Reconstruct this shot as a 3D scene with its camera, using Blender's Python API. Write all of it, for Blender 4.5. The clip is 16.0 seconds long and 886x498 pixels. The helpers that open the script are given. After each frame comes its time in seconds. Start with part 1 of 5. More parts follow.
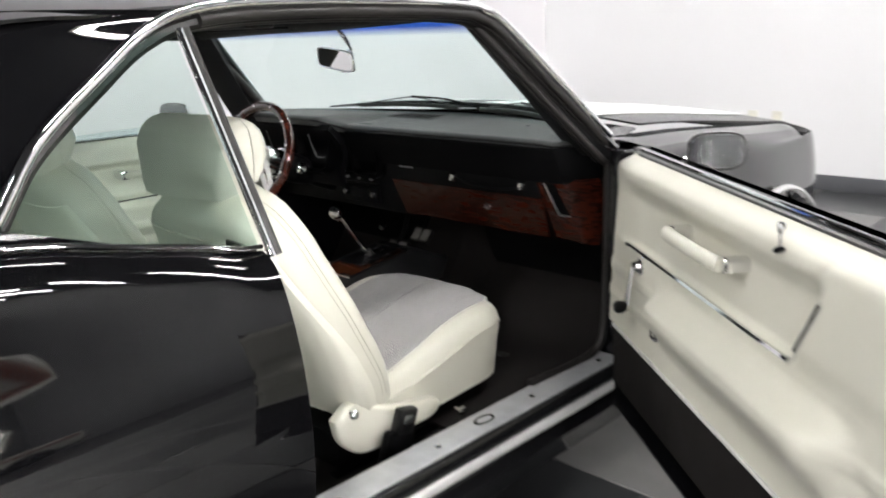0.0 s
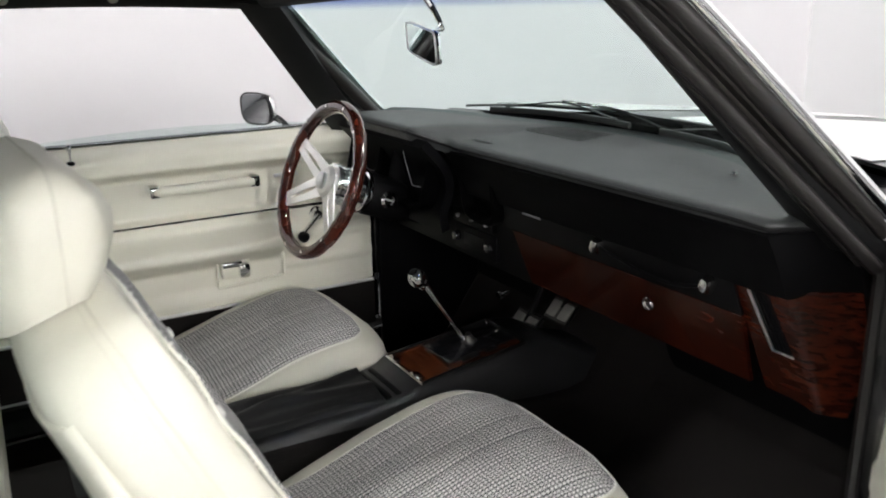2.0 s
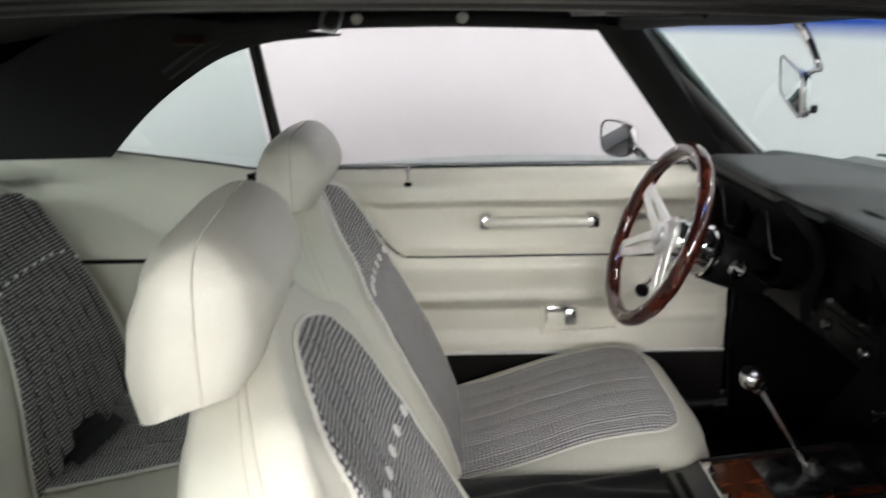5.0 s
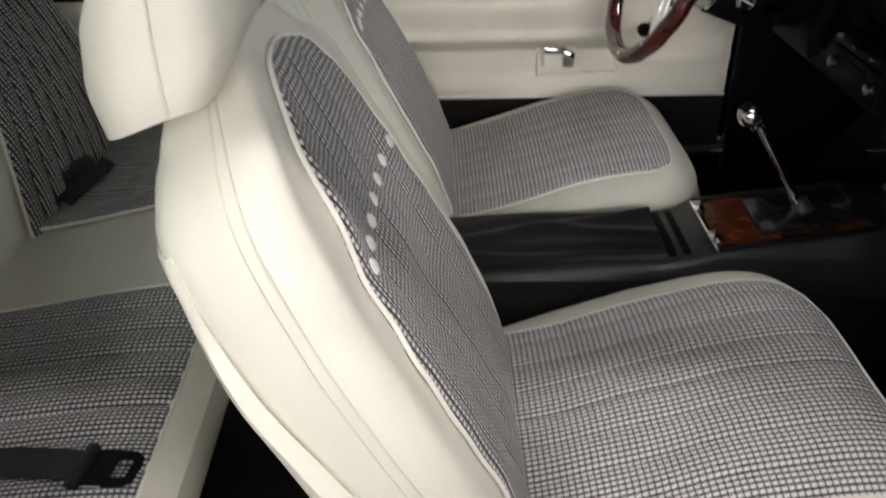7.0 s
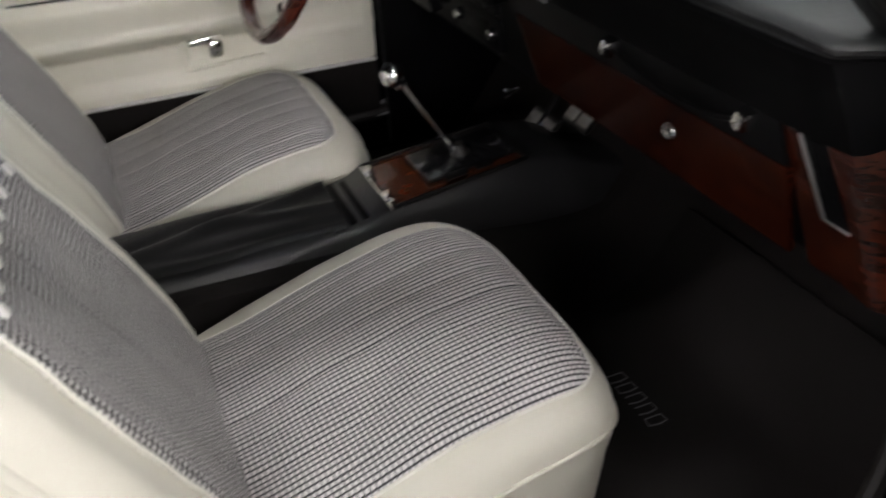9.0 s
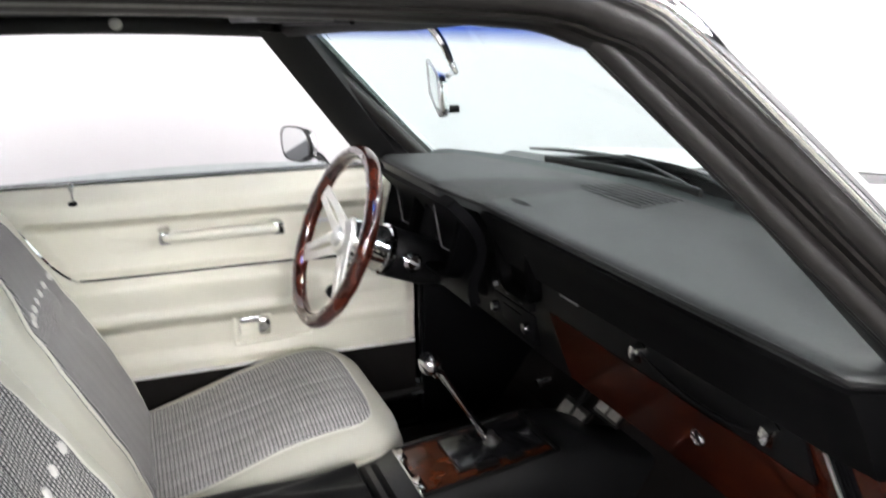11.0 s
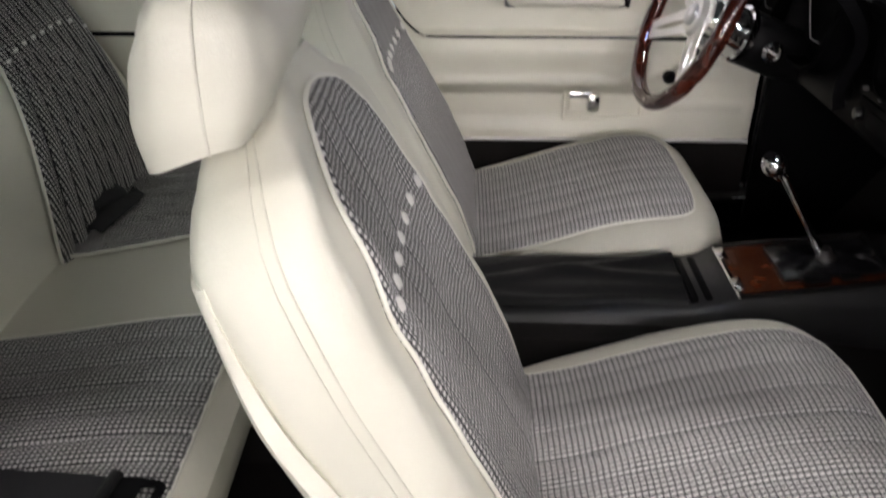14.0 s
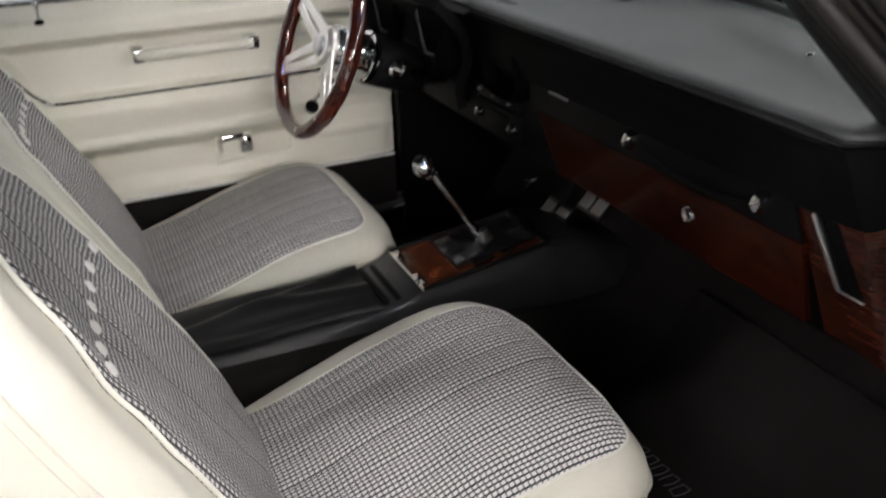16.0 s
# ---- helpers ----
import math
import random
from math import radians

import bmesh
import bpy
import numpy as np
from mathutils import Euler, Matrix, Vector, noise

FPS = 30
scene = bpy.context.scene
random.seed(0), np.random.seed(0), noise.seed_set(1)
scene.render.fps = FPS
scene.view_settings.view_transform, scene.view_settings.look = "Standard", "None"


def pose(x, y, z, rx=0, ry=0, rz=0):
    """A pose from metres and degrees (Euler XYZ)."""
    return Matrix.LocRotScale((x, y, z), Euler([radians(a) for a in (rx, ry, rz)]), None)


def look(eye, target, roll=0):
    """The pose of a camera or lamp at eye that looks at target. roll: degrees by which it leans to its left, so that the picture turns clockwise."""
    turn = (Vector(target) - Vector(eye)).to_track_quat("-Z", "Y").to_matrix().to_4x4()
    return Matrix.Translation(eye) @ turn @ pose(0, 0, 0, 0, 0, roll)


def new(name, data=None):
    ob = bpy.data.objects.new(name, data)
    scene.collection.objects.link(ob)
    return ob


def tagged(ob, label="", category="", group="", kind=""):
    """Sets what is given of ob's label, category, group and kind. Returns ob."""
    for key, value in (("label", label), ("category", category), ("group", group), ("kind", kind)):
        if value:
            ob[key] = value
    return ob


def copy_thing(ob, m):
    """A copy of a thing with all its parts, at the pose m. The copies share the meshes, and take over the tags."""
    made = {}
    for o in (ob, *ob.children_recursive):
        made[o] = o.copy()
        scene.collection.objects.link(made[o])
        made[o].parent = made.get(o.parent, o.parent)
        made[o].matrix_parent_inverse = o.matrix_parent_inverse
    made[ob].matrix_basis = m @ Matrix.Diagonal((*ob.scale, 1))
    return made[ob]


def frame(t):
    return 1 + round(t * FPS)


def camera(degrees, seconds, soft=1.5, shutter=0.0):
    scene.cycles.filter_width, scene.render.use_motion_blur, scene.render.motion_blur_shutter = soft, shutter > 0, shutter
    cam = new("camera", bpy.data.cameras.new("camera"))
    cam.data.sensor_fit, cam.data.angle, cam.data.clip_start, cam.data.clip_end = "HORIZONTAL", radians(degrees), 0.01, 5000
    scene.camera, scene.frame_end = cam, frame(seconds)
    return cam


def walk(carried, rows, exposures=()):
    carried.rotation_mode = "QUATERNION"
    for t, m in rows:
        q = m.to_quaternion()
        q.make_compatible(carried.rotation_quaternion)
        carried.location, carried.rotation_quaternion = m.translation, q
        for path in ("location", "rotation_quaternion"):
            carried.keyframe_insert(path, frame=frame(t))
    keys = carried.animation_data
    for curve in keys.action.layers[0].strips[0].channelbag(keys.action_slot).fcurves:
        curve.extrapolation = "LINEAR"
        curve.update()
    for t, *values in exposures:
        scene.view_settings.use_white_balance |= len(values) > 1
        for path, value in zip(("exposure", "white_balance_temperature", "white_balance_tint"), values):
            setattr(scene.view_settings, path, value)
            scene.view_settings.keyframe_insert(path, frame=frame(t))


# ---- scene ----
cam = camera(55.5, 16.0, soft=1.9, shutter=0.5)
PATH = [
    (0, (1.937, -0.549, 1.226), (0.581, 0.828, 0.71), -2.4),
    (0.5, (1.788, -0.302, 1.221), (0.285, 0.918, 0.72), -2.3),
    (1, (1.642, -0.06, 1.219), (0.026, 0.997, 0.698), -2.3),
    (1.5, (1.485, 0.136, 1.2), (-0.158, 1.136, 0.649), -1.8),
    (2, (1.356, 0.301, 1.202), (-0.324, 1.235, 0.648), -1.4),
    (2.5, (1.243, 0.458, 1.205), (-0.495, 1.28, 0.656), -1.3),
    (3, (1.179, 0.538, 1.221), (-0.617, 1.268, 0.73), -1.2),
    (3.5, (1.162, 0.577, 1.228), (-0.715, 1.128, 0.809), -1.3),
    (4, (1.157, 0.556, 1.243), (-0.760, 0.928, 0.831), -0.9),
    (4.5, (1.152, 0.546, 1.237), (-0.784, 0.765, 0.799), -0.7),
    (5, (1.144, 0.541, 1.232), (-0.786, 0.563, 0.706), -0.7),
    (5.2, (1.144, 0.540, 1.230), (-0.770, 0.502, 0.656), -0.6),
    (7.5, (1.122, 0.566, 1.170), (-0.524, 0.667, 0.037), -0.3),
    (8, (1.121, 0.580, 1.165), (-0.496, 0.829, 0.012), -0.9),
    (8.5, (1.126, 0.602, 1.172), (-0.454, 1.031, 0.023), -1.8),
    (9, (1.133, 0.624, 1.173), (-0.422, 1.254, 0.086), -2.7),
    (9.2, (1.137, 0.629, 1.179), (-0.41, 1.342, 0.131), -3.0),
    (11.3, (1.161, 0.597, 1.237), (-0.692, 1.209, 0.799), -1.1),
    (11.5, (1.16, 0.589, 1.241), (-0.72, 1.123, 0.816), -1.0),
    (12, (1.157, 0.572, 1.242), (-0.768, 0.903, 0.81), -0.9),
    (12.5, (1.147, 0.555, 1.242), (-0.788, 0.701, 0.751), -0.7),
    (13, (1.145, 0.548, 1.226), (-0.762, 0.553, 0.623), -0.6),
    (13.5, (1.14, 0.547, 1.216), (-0.701, 0.497, 0.438), -0.4),
    (14, (1.136, 0.548, 1.191), (-0.616, 0.519, 0.227), 0.2),
    (14.5, (1.134, 0.561, 1.178), (-0.538, 0.588, 0.084), -0.3),
    (15, (1.127, 0.576, 1.164), (-0.52, 0.768, 0.045), -0.8),
    (15.5, (1.131, 0.595, 1.176), (-0.504, 1.074, 0.129), -1.8),
    (16, (1.182, 0.52, 1.195), (-0.459, 1.238, 0.306), -2.0),
]
EXPOSURES = [(0, 0.14, 6500, 10), (1, 0.12, 6500, 10), (1.5, 0.04, 6500, 10), (2.5, 0.09, 6500, 9), (3, 0.2, 6500, 8), (3.5, 0.27, 6500, 10), (4.5, 0.06, 6500, 12), (5.2, -0.01, 6500, 11), (7.5, -0.19, 6650, 15), (8.5, -0.21, 6600, 14), (9.2, -0.19, 6600, 14), (11.3, 0.68, 6400, 12), (12, 0.52, 6350, 13), (12.5, 0.34, 6400, 14), (13.5, -0.03, 6650, 16), (14.5, -0.19, 6650, 16), (15.5, -0.29, 6600, 15), (16, -0.03, 6600, 14)]
walk(cam, [(t, look(eye, target, roll)) for t, eye, target, roll in PATH], EXPOSURES)

# ---- light ----
world = bpy.data.worlds.new("showroom_air")
scene.world = world
world.use_nodes = True
world.node_tree.nodes["Background"].inputs[0].default_value = (0.9, 0.95, 1.0, 1)
world.node_tree.nodes["Background"].inputs[1].default_value = 0.02
LAMP_POWER = 180.0


# ---- shape helpers ----
V = Vector


def spline(points, n):
    """n + 1 points on a smooth curve through the given ones, evenly spaced by length."""
    p = [V(q) for q in points]
    p = [2 * p[0] - p[1]] + p + [2 * p[-1] - p[-2]]
    fine = []
    for i in range(1, len(p) - 2):
        for k in range(24):
            t = k / 24
            a, b, c, d = p[i - 1], p[i], p[i + 1], p[i + 2]
            fine.append(0.5 * (2 * b + (c - a) * t + (2 * a - 5 * b + 4 * c - d) * t * t + (3 * b - a - 3 * c + d) * t ** 3))
    fine.append(p[-2])
    run = [0.0]
    for a, b in zip(fine, fine[1:]):
        run.append(run[-1] + (b - a).length)
    out, k = [], 0
    for i in range(n + 1):
        want = run[-1] * i / n
        while k < len(run) - 2 and run[k + 1] < want:
            k += 1
        span = run[k + 1] - run[k]
        out.append(fine[k].lerp(fine[k + 1], (want - run[k]) / span if span > 1e-9 else 0))
    return out


def smooth(a, b, x):
    t = min(1.0, max(0.0, (x - a) / (b - a)))
    return t * t * (3 - 2 * t)


def curve1(table, x):
    """Value at x of a table of (x, value) rows."""
    if x <= table[0][0]:
        return table[0][1]
    for (a, va), (b, vb) in zip(table, table[1:]):
        if x <= b:
            return va + (vb - va) * (x - a) / (b - a)
    return table[-1][1]


def loft(rings, close=True, cap=True):
    bm = bmesh.new()
    rows = [[bm.verts.new(p) for p in ring] for ring in rings]
    n = len(rings[0])
    for a, b in zip(rows, rows[1:]):
        for i in range(n if close else n - 1):
            j = (i + 1) % n
            bm.faces.new((a[i], a[j], b[j], b[i]))
    if cap and close:
        bm.faces.new(list(reversed(rows[0])))
        bm.faces.new(rows[-1])
    bmesh.ops.recalc_face_normals(bm, faces=bm.faces)
    return bm


def grid(f, nu, nv, thick=0.0):
    """The surface f(u, v), u and v from 0 to 1, with a thickness behind it."""
    rings = [[V(f(i / nu, j / nv)) for i in range(nu + 1)] for j in range(nv + 1)]
    bm = loft(rings, close=False)
    if thick:
        bmesh.ops.solidify(bm, geom=bm.faces[:], thickness=thick)
    bmesh.ops.recalc_face_normals(bm, faces=bm.faces)
    return bm


def tube(points, r, n=8, closed=False, flat=1.0):
    """A round bar along points; r may be a list. flat squeezes it along its second axis."""
    p = [V(q) for q in points]
    m = len(p)
    radii = r if isinstance(r, (list, tuple)) else [r] * m
    rings, up = [], None
    for i in range(m):
        if closed:
            d = p[(i + 1) % m] - p[i - 1]
        else:
            d = p[min(i + 1, m - 1)] - p[max(i - 1, 0)]
        d.normalize()
        if up is None:
            up = V((0, 0, 1)) if abs(d.z) < 0.9 else V((1, 0, 0))
        side = d.cross(up).normalized()
        up = side.cross(d).normalized()
        rings.append([p[i] + radii[i] * (math.cos(2 * math.pi * k / n) * side + flat * math.sin(2 * math.pi * k / n) * up) for k in range(n)])
    if closed:
        rings.append(rings[0])
        bm = loft(rings, cap=False)
        bmesh.ops.remove_doubles(bm, verts=bm.verts, dist=1e-6)
        return bm
    return loft(rings)


def box(x0, x1, y0, y1, z0, z1, bevel=0.004, seg=2):
    bm = bmesh.new()
    bmesh.ops.create_cube(bm, size=1)
    for v in bm.verts:
        v.co = V((x0 + (x1 - x0) * (v.co.x + 0.5), y0 + (y1 - y0) * (v.co.y + 0.5), z0 + (z1 - z0) * (v.co.z + 0.5)))
    if bevel:
        bmesh.ops.bevel(bm, geom=bm.edges[:], offset=bevel, segments=seg, affect="EDGES", profile=0.5)
    bmesh.ops.recalc_face_normals(bm, faces=bm.faces)
    return bm


def lathe(profile, n=24):
    """Rows of (radius, height) turned round z."""
    return loft([[V((max(r, 1e-4) * math.cos(2 * math.pi * k / n), max(r, 1e-4) * math.sin(2 * math.pi * k / n), z)) for k in range(n)] for r, z in profile])


def moved(bm, m):
    bm.transform(m)
    return bm


def joined(*parts):
    """Several bmeshes of one piece as one."""
    out = parts[0]
    for other in parts[1:]:
        me = bpy.data.meshes.new("tmp")
        other.to_mesh(me)
        out.from_mesh(me)
        bpy.data.meshes.remove(me)
        other.free()
    return out


def mirrored(bm, sx):
    if sx < 0:
        bm.transform(Matrix.Diagonal((-1, 1, 1, 1)))
        bmesh.ops.reverse_faces(bm, faces=bm.faces[:])
    return bm


def thing(name, label, category, group="", kind="", at=(0, 0, 0)):
    ob = new(name)
    ob.location = at
    ob.empty_display_size = 0.05
    return tagged(ob, label, category, group, kind)


def mesh_of(name, bm, material, uv=None, sharp=0.75):
    for f in bm.faces:
        f.smooth = True
    for e in bm.edges:
        if len(e.link_faces) == 2 and e.calc_face_angle(0) > sharp:
            e.smooth = False
    if uv:
        layer = bm.loops.layers.uv.new("cloth")
        for f in bm.faces:
            for loop in f.loops:
                loop[layer].uv = uv(loop.vert.co)
    me = bpy.data.meshes.new(name)
    bm.to_mesh(me)
    bm.free()
    me.materials.append(material)
    return me


def part(name, bm, material, parent, label="", uv=None, sharp=0.75):
    """One bmesh, in world places, as a mesh object under a thing or a part."""
    up, base = parent, V((0, 0, 0))
    while up is not None:
        base += up.location
        up = up.parent
    bm.transform(Matrix.Translation(-base))
    if uv:
        shift = base.copy()
        ob = new(name, mesh_of(name, bm, material, lambda c: uv(c + shift), sharp))
    else:
        ob = new(name, mesh_of(name, bm, material, None, sharp))
    ob.parent = parent
    return tagged(ob, label)


def solid(name, bm, material, label="", category="", kind="structure", sharp=0.75):
    return tagged(new(name, mesh_of(name, bm, material, None, sharp)), label, category, "", kind)


# ---- materials ----
def material(name, colour, rough=0.5, metal=0.0, bump=0.0, scale=60.0, vary=0.0, coat=0.0, wide=6.0, spec=0.5):
    """A surface with a fine grain (bump), and broad uneven wear (vary) in colour and gloss."""
    m = bpy.data.materials.new(name)
    m.use_nodes = True
    t = m.node_tree
    b = t.nodes["Principled BSDF"]
    b.inputs["Base Color"].default_value = (*colour, 1)
    b.inputs["Roughness"].default_value = rough
    b.inputs["Metallic"].default_value = metal
    b.inputs["Coat Weight"].default_value = coat
    b.inputs["Coat Roughness"].default_value = 0.03
    b.inputs["Specular IOR Level"].default_value = spec
    co = t.nodes.new("ShaderNodeTexCoord")
    if vary:
        n = t.nodes.new("ShaderNodeTexNoise")
        n.inputs["Scale"].default_value, n.inputs["Detail"].default_value = wide, 6
        t.links.new(co.outputs["Object"], n.inputs["Vector"])
        mix = t.nodes.new("ShaderNodeMix")
        mix.data_type = "RGBA"
        mix.inputs[6].default_value = (*[c * (1 - vary) for c in colour], 1)
        mix.inputs[7].default_value = (*[min(1, c * (1 + vary)) for c in colour], 1)
        t.links.new(n.outputs["Fac"], mix.inputs[0])
        t.links.new(mix.outputs[2], b.inputs["Base Color"])
        r = t.nodes.new("ShaderNodeMapRange")
        r.inputs[3].default_value, r.inputs[4].default_value = max(0, rough * (1 - vary)), min(1, rough * (1 + vary))
        t.links.new(n.outputs["Fac"], r.inputs[0])
        t.links.new(r.outputs[0], b.inputs["Roughness"])
    if bump:
        v = t.nodes.new("ShaderNodeTexVoronoi")
        v.inputs["Scale"].default_value = scale * 8
        n = t.nodes.new("ShaderNodeTexNoise")
        n.inputs["Scale"].default_value, n.inputs["Detail"].default_value = scale, 4
        t.links.new(co.outputs["Object"], v.inputs["Vector"])
        t.links.new(co.outputs["Object"], n.inputs["Vector"])
        add = t.nodes.new("ShaderNodeMath")
        add.operation = "MULTIPLY_ADD"
        add.inputs[1].default_value = 0.35
        t.links.new(v.outputs["Distance"], add.inputs[0])
        t.links.new(n.outputs["Fac"], add.inputs[2])
        k = t.nodes.new("ShaderNodeBump")
        k.inputs["Strength"].default_value, k.inputs["Distance"].default_value = bump, 0.002
        t.links.new(add.outputs[0], k.inputs["Height"])
        t.links.new(k.outputs[0], b.inputs["Normal"])
    return m


def houndstooth(name, light, dark, pitch, across=0.64, along=0.70, gaps=0.12):
    """Woven black and white check: light blocks between dark cross threads, with a twill in the gaps."""
    m = bpy.data.materials.new(name)
    m.use_nodes = True
    t = m.node_tree
    b = t.nodes["Principled BSDF"]
    b.inputs["Roughness"].default_value = 0.85
    b.inputs["Sheen Weight"].default_value = 0.15
    uv = t.nodes.new("ShaderNodeUVMap")
    uv.uv_map = "cloth"
    sep = t.nodes.new("ShaderNodeSeparateXYZ")
    t.links.new(uv.outputs[0], sep.inputs[0])

    def calc(op, a, k):
        node = t.nodes.new("ShaderNodeMath")
        node.operation = op
        for i, v in enumerate((a, k)):
            if isinstance(v, (int, float)):
                node.inputs[i].default_value = v
            else:
                t.links.new(v, node.inputs[i])
        return node.outputs[0]

    def stripe(value, width, share):
        """1 in that share of each stretch of the given width."""
        return calc("LESS_THAN", calc("FRACT", calc("DIVIDE", value, width), 0), share)

    x, y = calc("ADD", sep.outputs[0], 10.0), calc("ADD", sep.outputs[1], 10.0)
    saw = calc("MULTIPLY", calc("FRACT", calc("DIVIDE", y, pitch), 0), 0.16 * pitch)
    warp, weft = stripe(calc("ADD", x, saw), pitch, across), stripe(y, pitch, along)
    twill = stripe(calc("ADD", x, y), pitch / 2, 0.5)
    gap = calc("ADD", calc("MULTIPLY", twill, 0.30), gaps)
    pick = calc("MULTIPLY", warp, calc("MAXIMUM", weft, gap))
    wear = t.nodes.new("ShaderNodeTexNoise")
    wear.inputs["Scale"].default_value = 14
    co = t.nodes.new("ShaderNodeTexCoord")
    t.links.new(co.outputs["Object"], wear.inputs["Vector"])
    mix = t.nodes.new("ShaderNodeMix")
    mix.data_type = "RGBA"
    mix.inputs[6].default_value, mix.inputs[7].default_value = (*dark, 1), (*light, 1)
    t.links.new(pick, mix.inputs[0])
    hue = t.nodes.new("ShaderNodeHueSaturation")
    t.links.new(mix.outputs[2], hue.inputs["Color"])
    r = t.nodes.new("ShaderNodeMapRange")
    r.inputs[3].default_value, r.inputs[4].default_value = 0.85, 1.12
    t.links.new(wear.outputs["Fac"], r.inputs[0])
    t.links.new(r.outputs[0], hue.inputs["Value"])
    t.links.new(hue.outputs[0], b.inputs["Base Color"])
    k = t.nodes.new("ShaderNodeBump")
    k.inputs["Strength"].default_value, k.inputs["Distance"].default_value = 0.4, 0.001
    t.links.new(pick, k.inputs["Height"])
    t.links.new(k.outputs[0], b.inputs["Normal"])
    return m


def wood(name, light, dark, stretch, rough=0.3, coat=0.1, spec=0.22):
    """Lacquered wood with streaks along one axis and a fine grain."""
    m = material(name, light, rough, coat=coat, spec=spec)
    t = m.node_tree
    b = t.nodes["Principled BSDF"]
    co = t.nodes.new("ShaderNodeTexCoord")
    mp = t.nodes.new("ShaderNodeMapping")
    mp.inputs["Scale"].default_value = stretch
    t.links.new(co.outputs["Object"], mp.inputs[0])
    n = t.nodes.new("ShaderNodeTexNoise")
    n.inputs["Scale"].default_value, n.inputs["Detail"].default_value, n.inputs["Distortion"].default_value = 3.0, 8, 1.2
    t.links.new(mp.outputs[0], n.inputs["Vector"])
    ramp = t.nodes.new("ShaderNodeValToRGB")
    ramp.color_ramp.elements[0].position, ramp.color_ramp.elements[1].position = 0.35, 0.68
    ramp.color_ramp.elements[0].color, ramp.color_ramp.elements[1].color = (*dark, 1), (*light, 1)
    t.links.new(n.outputs["Fac"], ramp.inputs[0])
    t.links.new(ramp.outputs[0], b.inputs["Base Color"])
    return m


def pane(name, tint, band=None, gloss=1.0):
    """Thin tinted glass; band: (height where a deeper tint begins, where it is full, its colour)."""
    m = bpy.data.materials.new(name)
    m.use_nodes = True
    t = m.node_tree
    t.nodes.remove(t.nodes["Principled BSDF"])
    out = t.nodes["Material Output"]
    clear, shine = t.nodes.new("ShaderNodeBsdfTransparent"), t.nodes.new("ShaderNodeBsdfGlossy")
    clear.inputs[0].default_value = (*tint, 1)
    shine.inputs["Roughness"].default_value = 0.0
    if band:
        geo, sep, ramp, mix = (t.nodes.new("ShaderNode" + k) for k in ("NewGeometry", "SeparateXYZ", "MapRange", "Mix"))
        t.links.new(geo.outputs["Position"], sep.inputs[0])
        t.links.new(sep.outputs[2], ramp.inputs[0])
        ramp.inputs[1].default_value, ramp.inputs[2].default_value = band[0], band[1]
        mix.data_type = "RGBA"
        mix.inputs[6].default_value, mix.inputs[7].default_value = (*tint, 1), (*band[2], 1)
        t.links.new(ramp.outputs[0], mix.inputs[0])
        t.links.new(mix.outputs[2], clear.inputs[0])
    facing, steep, part_of, both = (t.nodes.new("ShaderNode" + k) for k in ("LayerWeight", "Math", "Math", "MixShader"))
    steep.operation, steep.inputs[1].default_value = "POWER", 4.0
    part_of.operation, part_of.inputs[1].default_value, part_of.inputs[2].default_value = "MULTIPLY_ADD", 0.85 * gloss, 0.06 * gloss
    t.links.new(facing.outputs["Facing"], steep.inputs[0])
    t.links.new(steep.outputs[0], part_of.inputs[0])
    t.links.new(part_of.outputs[0], both.inputs[0])
    t.links.new(clear.outputs[0], both.inputs[1])
    t.links.new(shine.outputs[0], both.inputs[2])
    t.links.new(both.outputs[0], out.inputs[0])
    return m


def glow(name, colour, strength):
    m = bpy.data.materials.new(name)
    m.use_nodes = True
    t = m.node_tree
    e = t.nodes.new("ShaderNodeEmission")
    e.inputs[0].default_value, e.inputs[1].default_value = (*colour, 1), strength
    t.links.new(e.outputs[0], t.nodes["Material Output"].inputs[0])
    return m


WHITE_VINYL = material("white_vinyl", (0.71, 0.695, 0.605), 0.38, bump=0.25, scale=90, vary=0.05, wide=5)
WHITE_PLASTIC = material("white_plastic", (0.76, 0.745, 0.65), 0.35, bump=0.06, scale=120, vary=0.04)
SEAM = material("seam_thread", (0.66, 0.645, 0.56), 0.6, bump=0.3, scale=200)
POLISHED = material("polished_aluminium", (0.86, 0.85, 0.83), 0.34, metal=0.75, vary=0.12, wide=20)
PIPING = material("white_piping", (0.8, 0.79, 0.72), 0.38, bump=0.1, scale=120)
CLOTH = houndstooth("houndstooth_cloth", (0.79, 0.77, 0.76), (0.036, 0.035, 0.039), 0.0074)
# Same cloth with shade put into its colour and weave, for backs and rear.
SHADED_CLOTH = houndstooth("houndstooth_shaded_cloth", (0.66, 0.64, 0.63), (0.026, 0.025, 0.028), 0.0074, 0.56, 0.52, 0.04)
DEEP_SHADED_CLOTH = houndstooth("houndstooth_deep_shaded_cloth", (0.62, 0.60, 0.58), (0.020, 0.019, 0.021), 0.0074, 0.52, 0.42, 0.02)
CLOTH_TAB = material("white_cloth", (0.8, 0.79, 0.76), 0.8, bump=0.5, scale=200)
BLACK_VINYL = material("black_vinyl", (0.007, 0.007, 0.0075), 0.42, bump=0.35, scale=110, vary=0.12, wide=9, spec=0.3)
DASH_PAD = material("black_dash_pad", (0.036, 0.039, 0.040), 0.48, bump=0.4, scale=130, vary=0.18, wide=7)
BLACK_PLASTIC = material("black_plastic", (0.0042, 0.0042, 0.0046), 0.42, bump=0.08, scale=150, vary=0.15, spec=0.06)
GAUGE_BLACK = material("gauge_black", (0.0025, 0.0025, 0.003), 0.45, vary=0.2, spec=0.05)
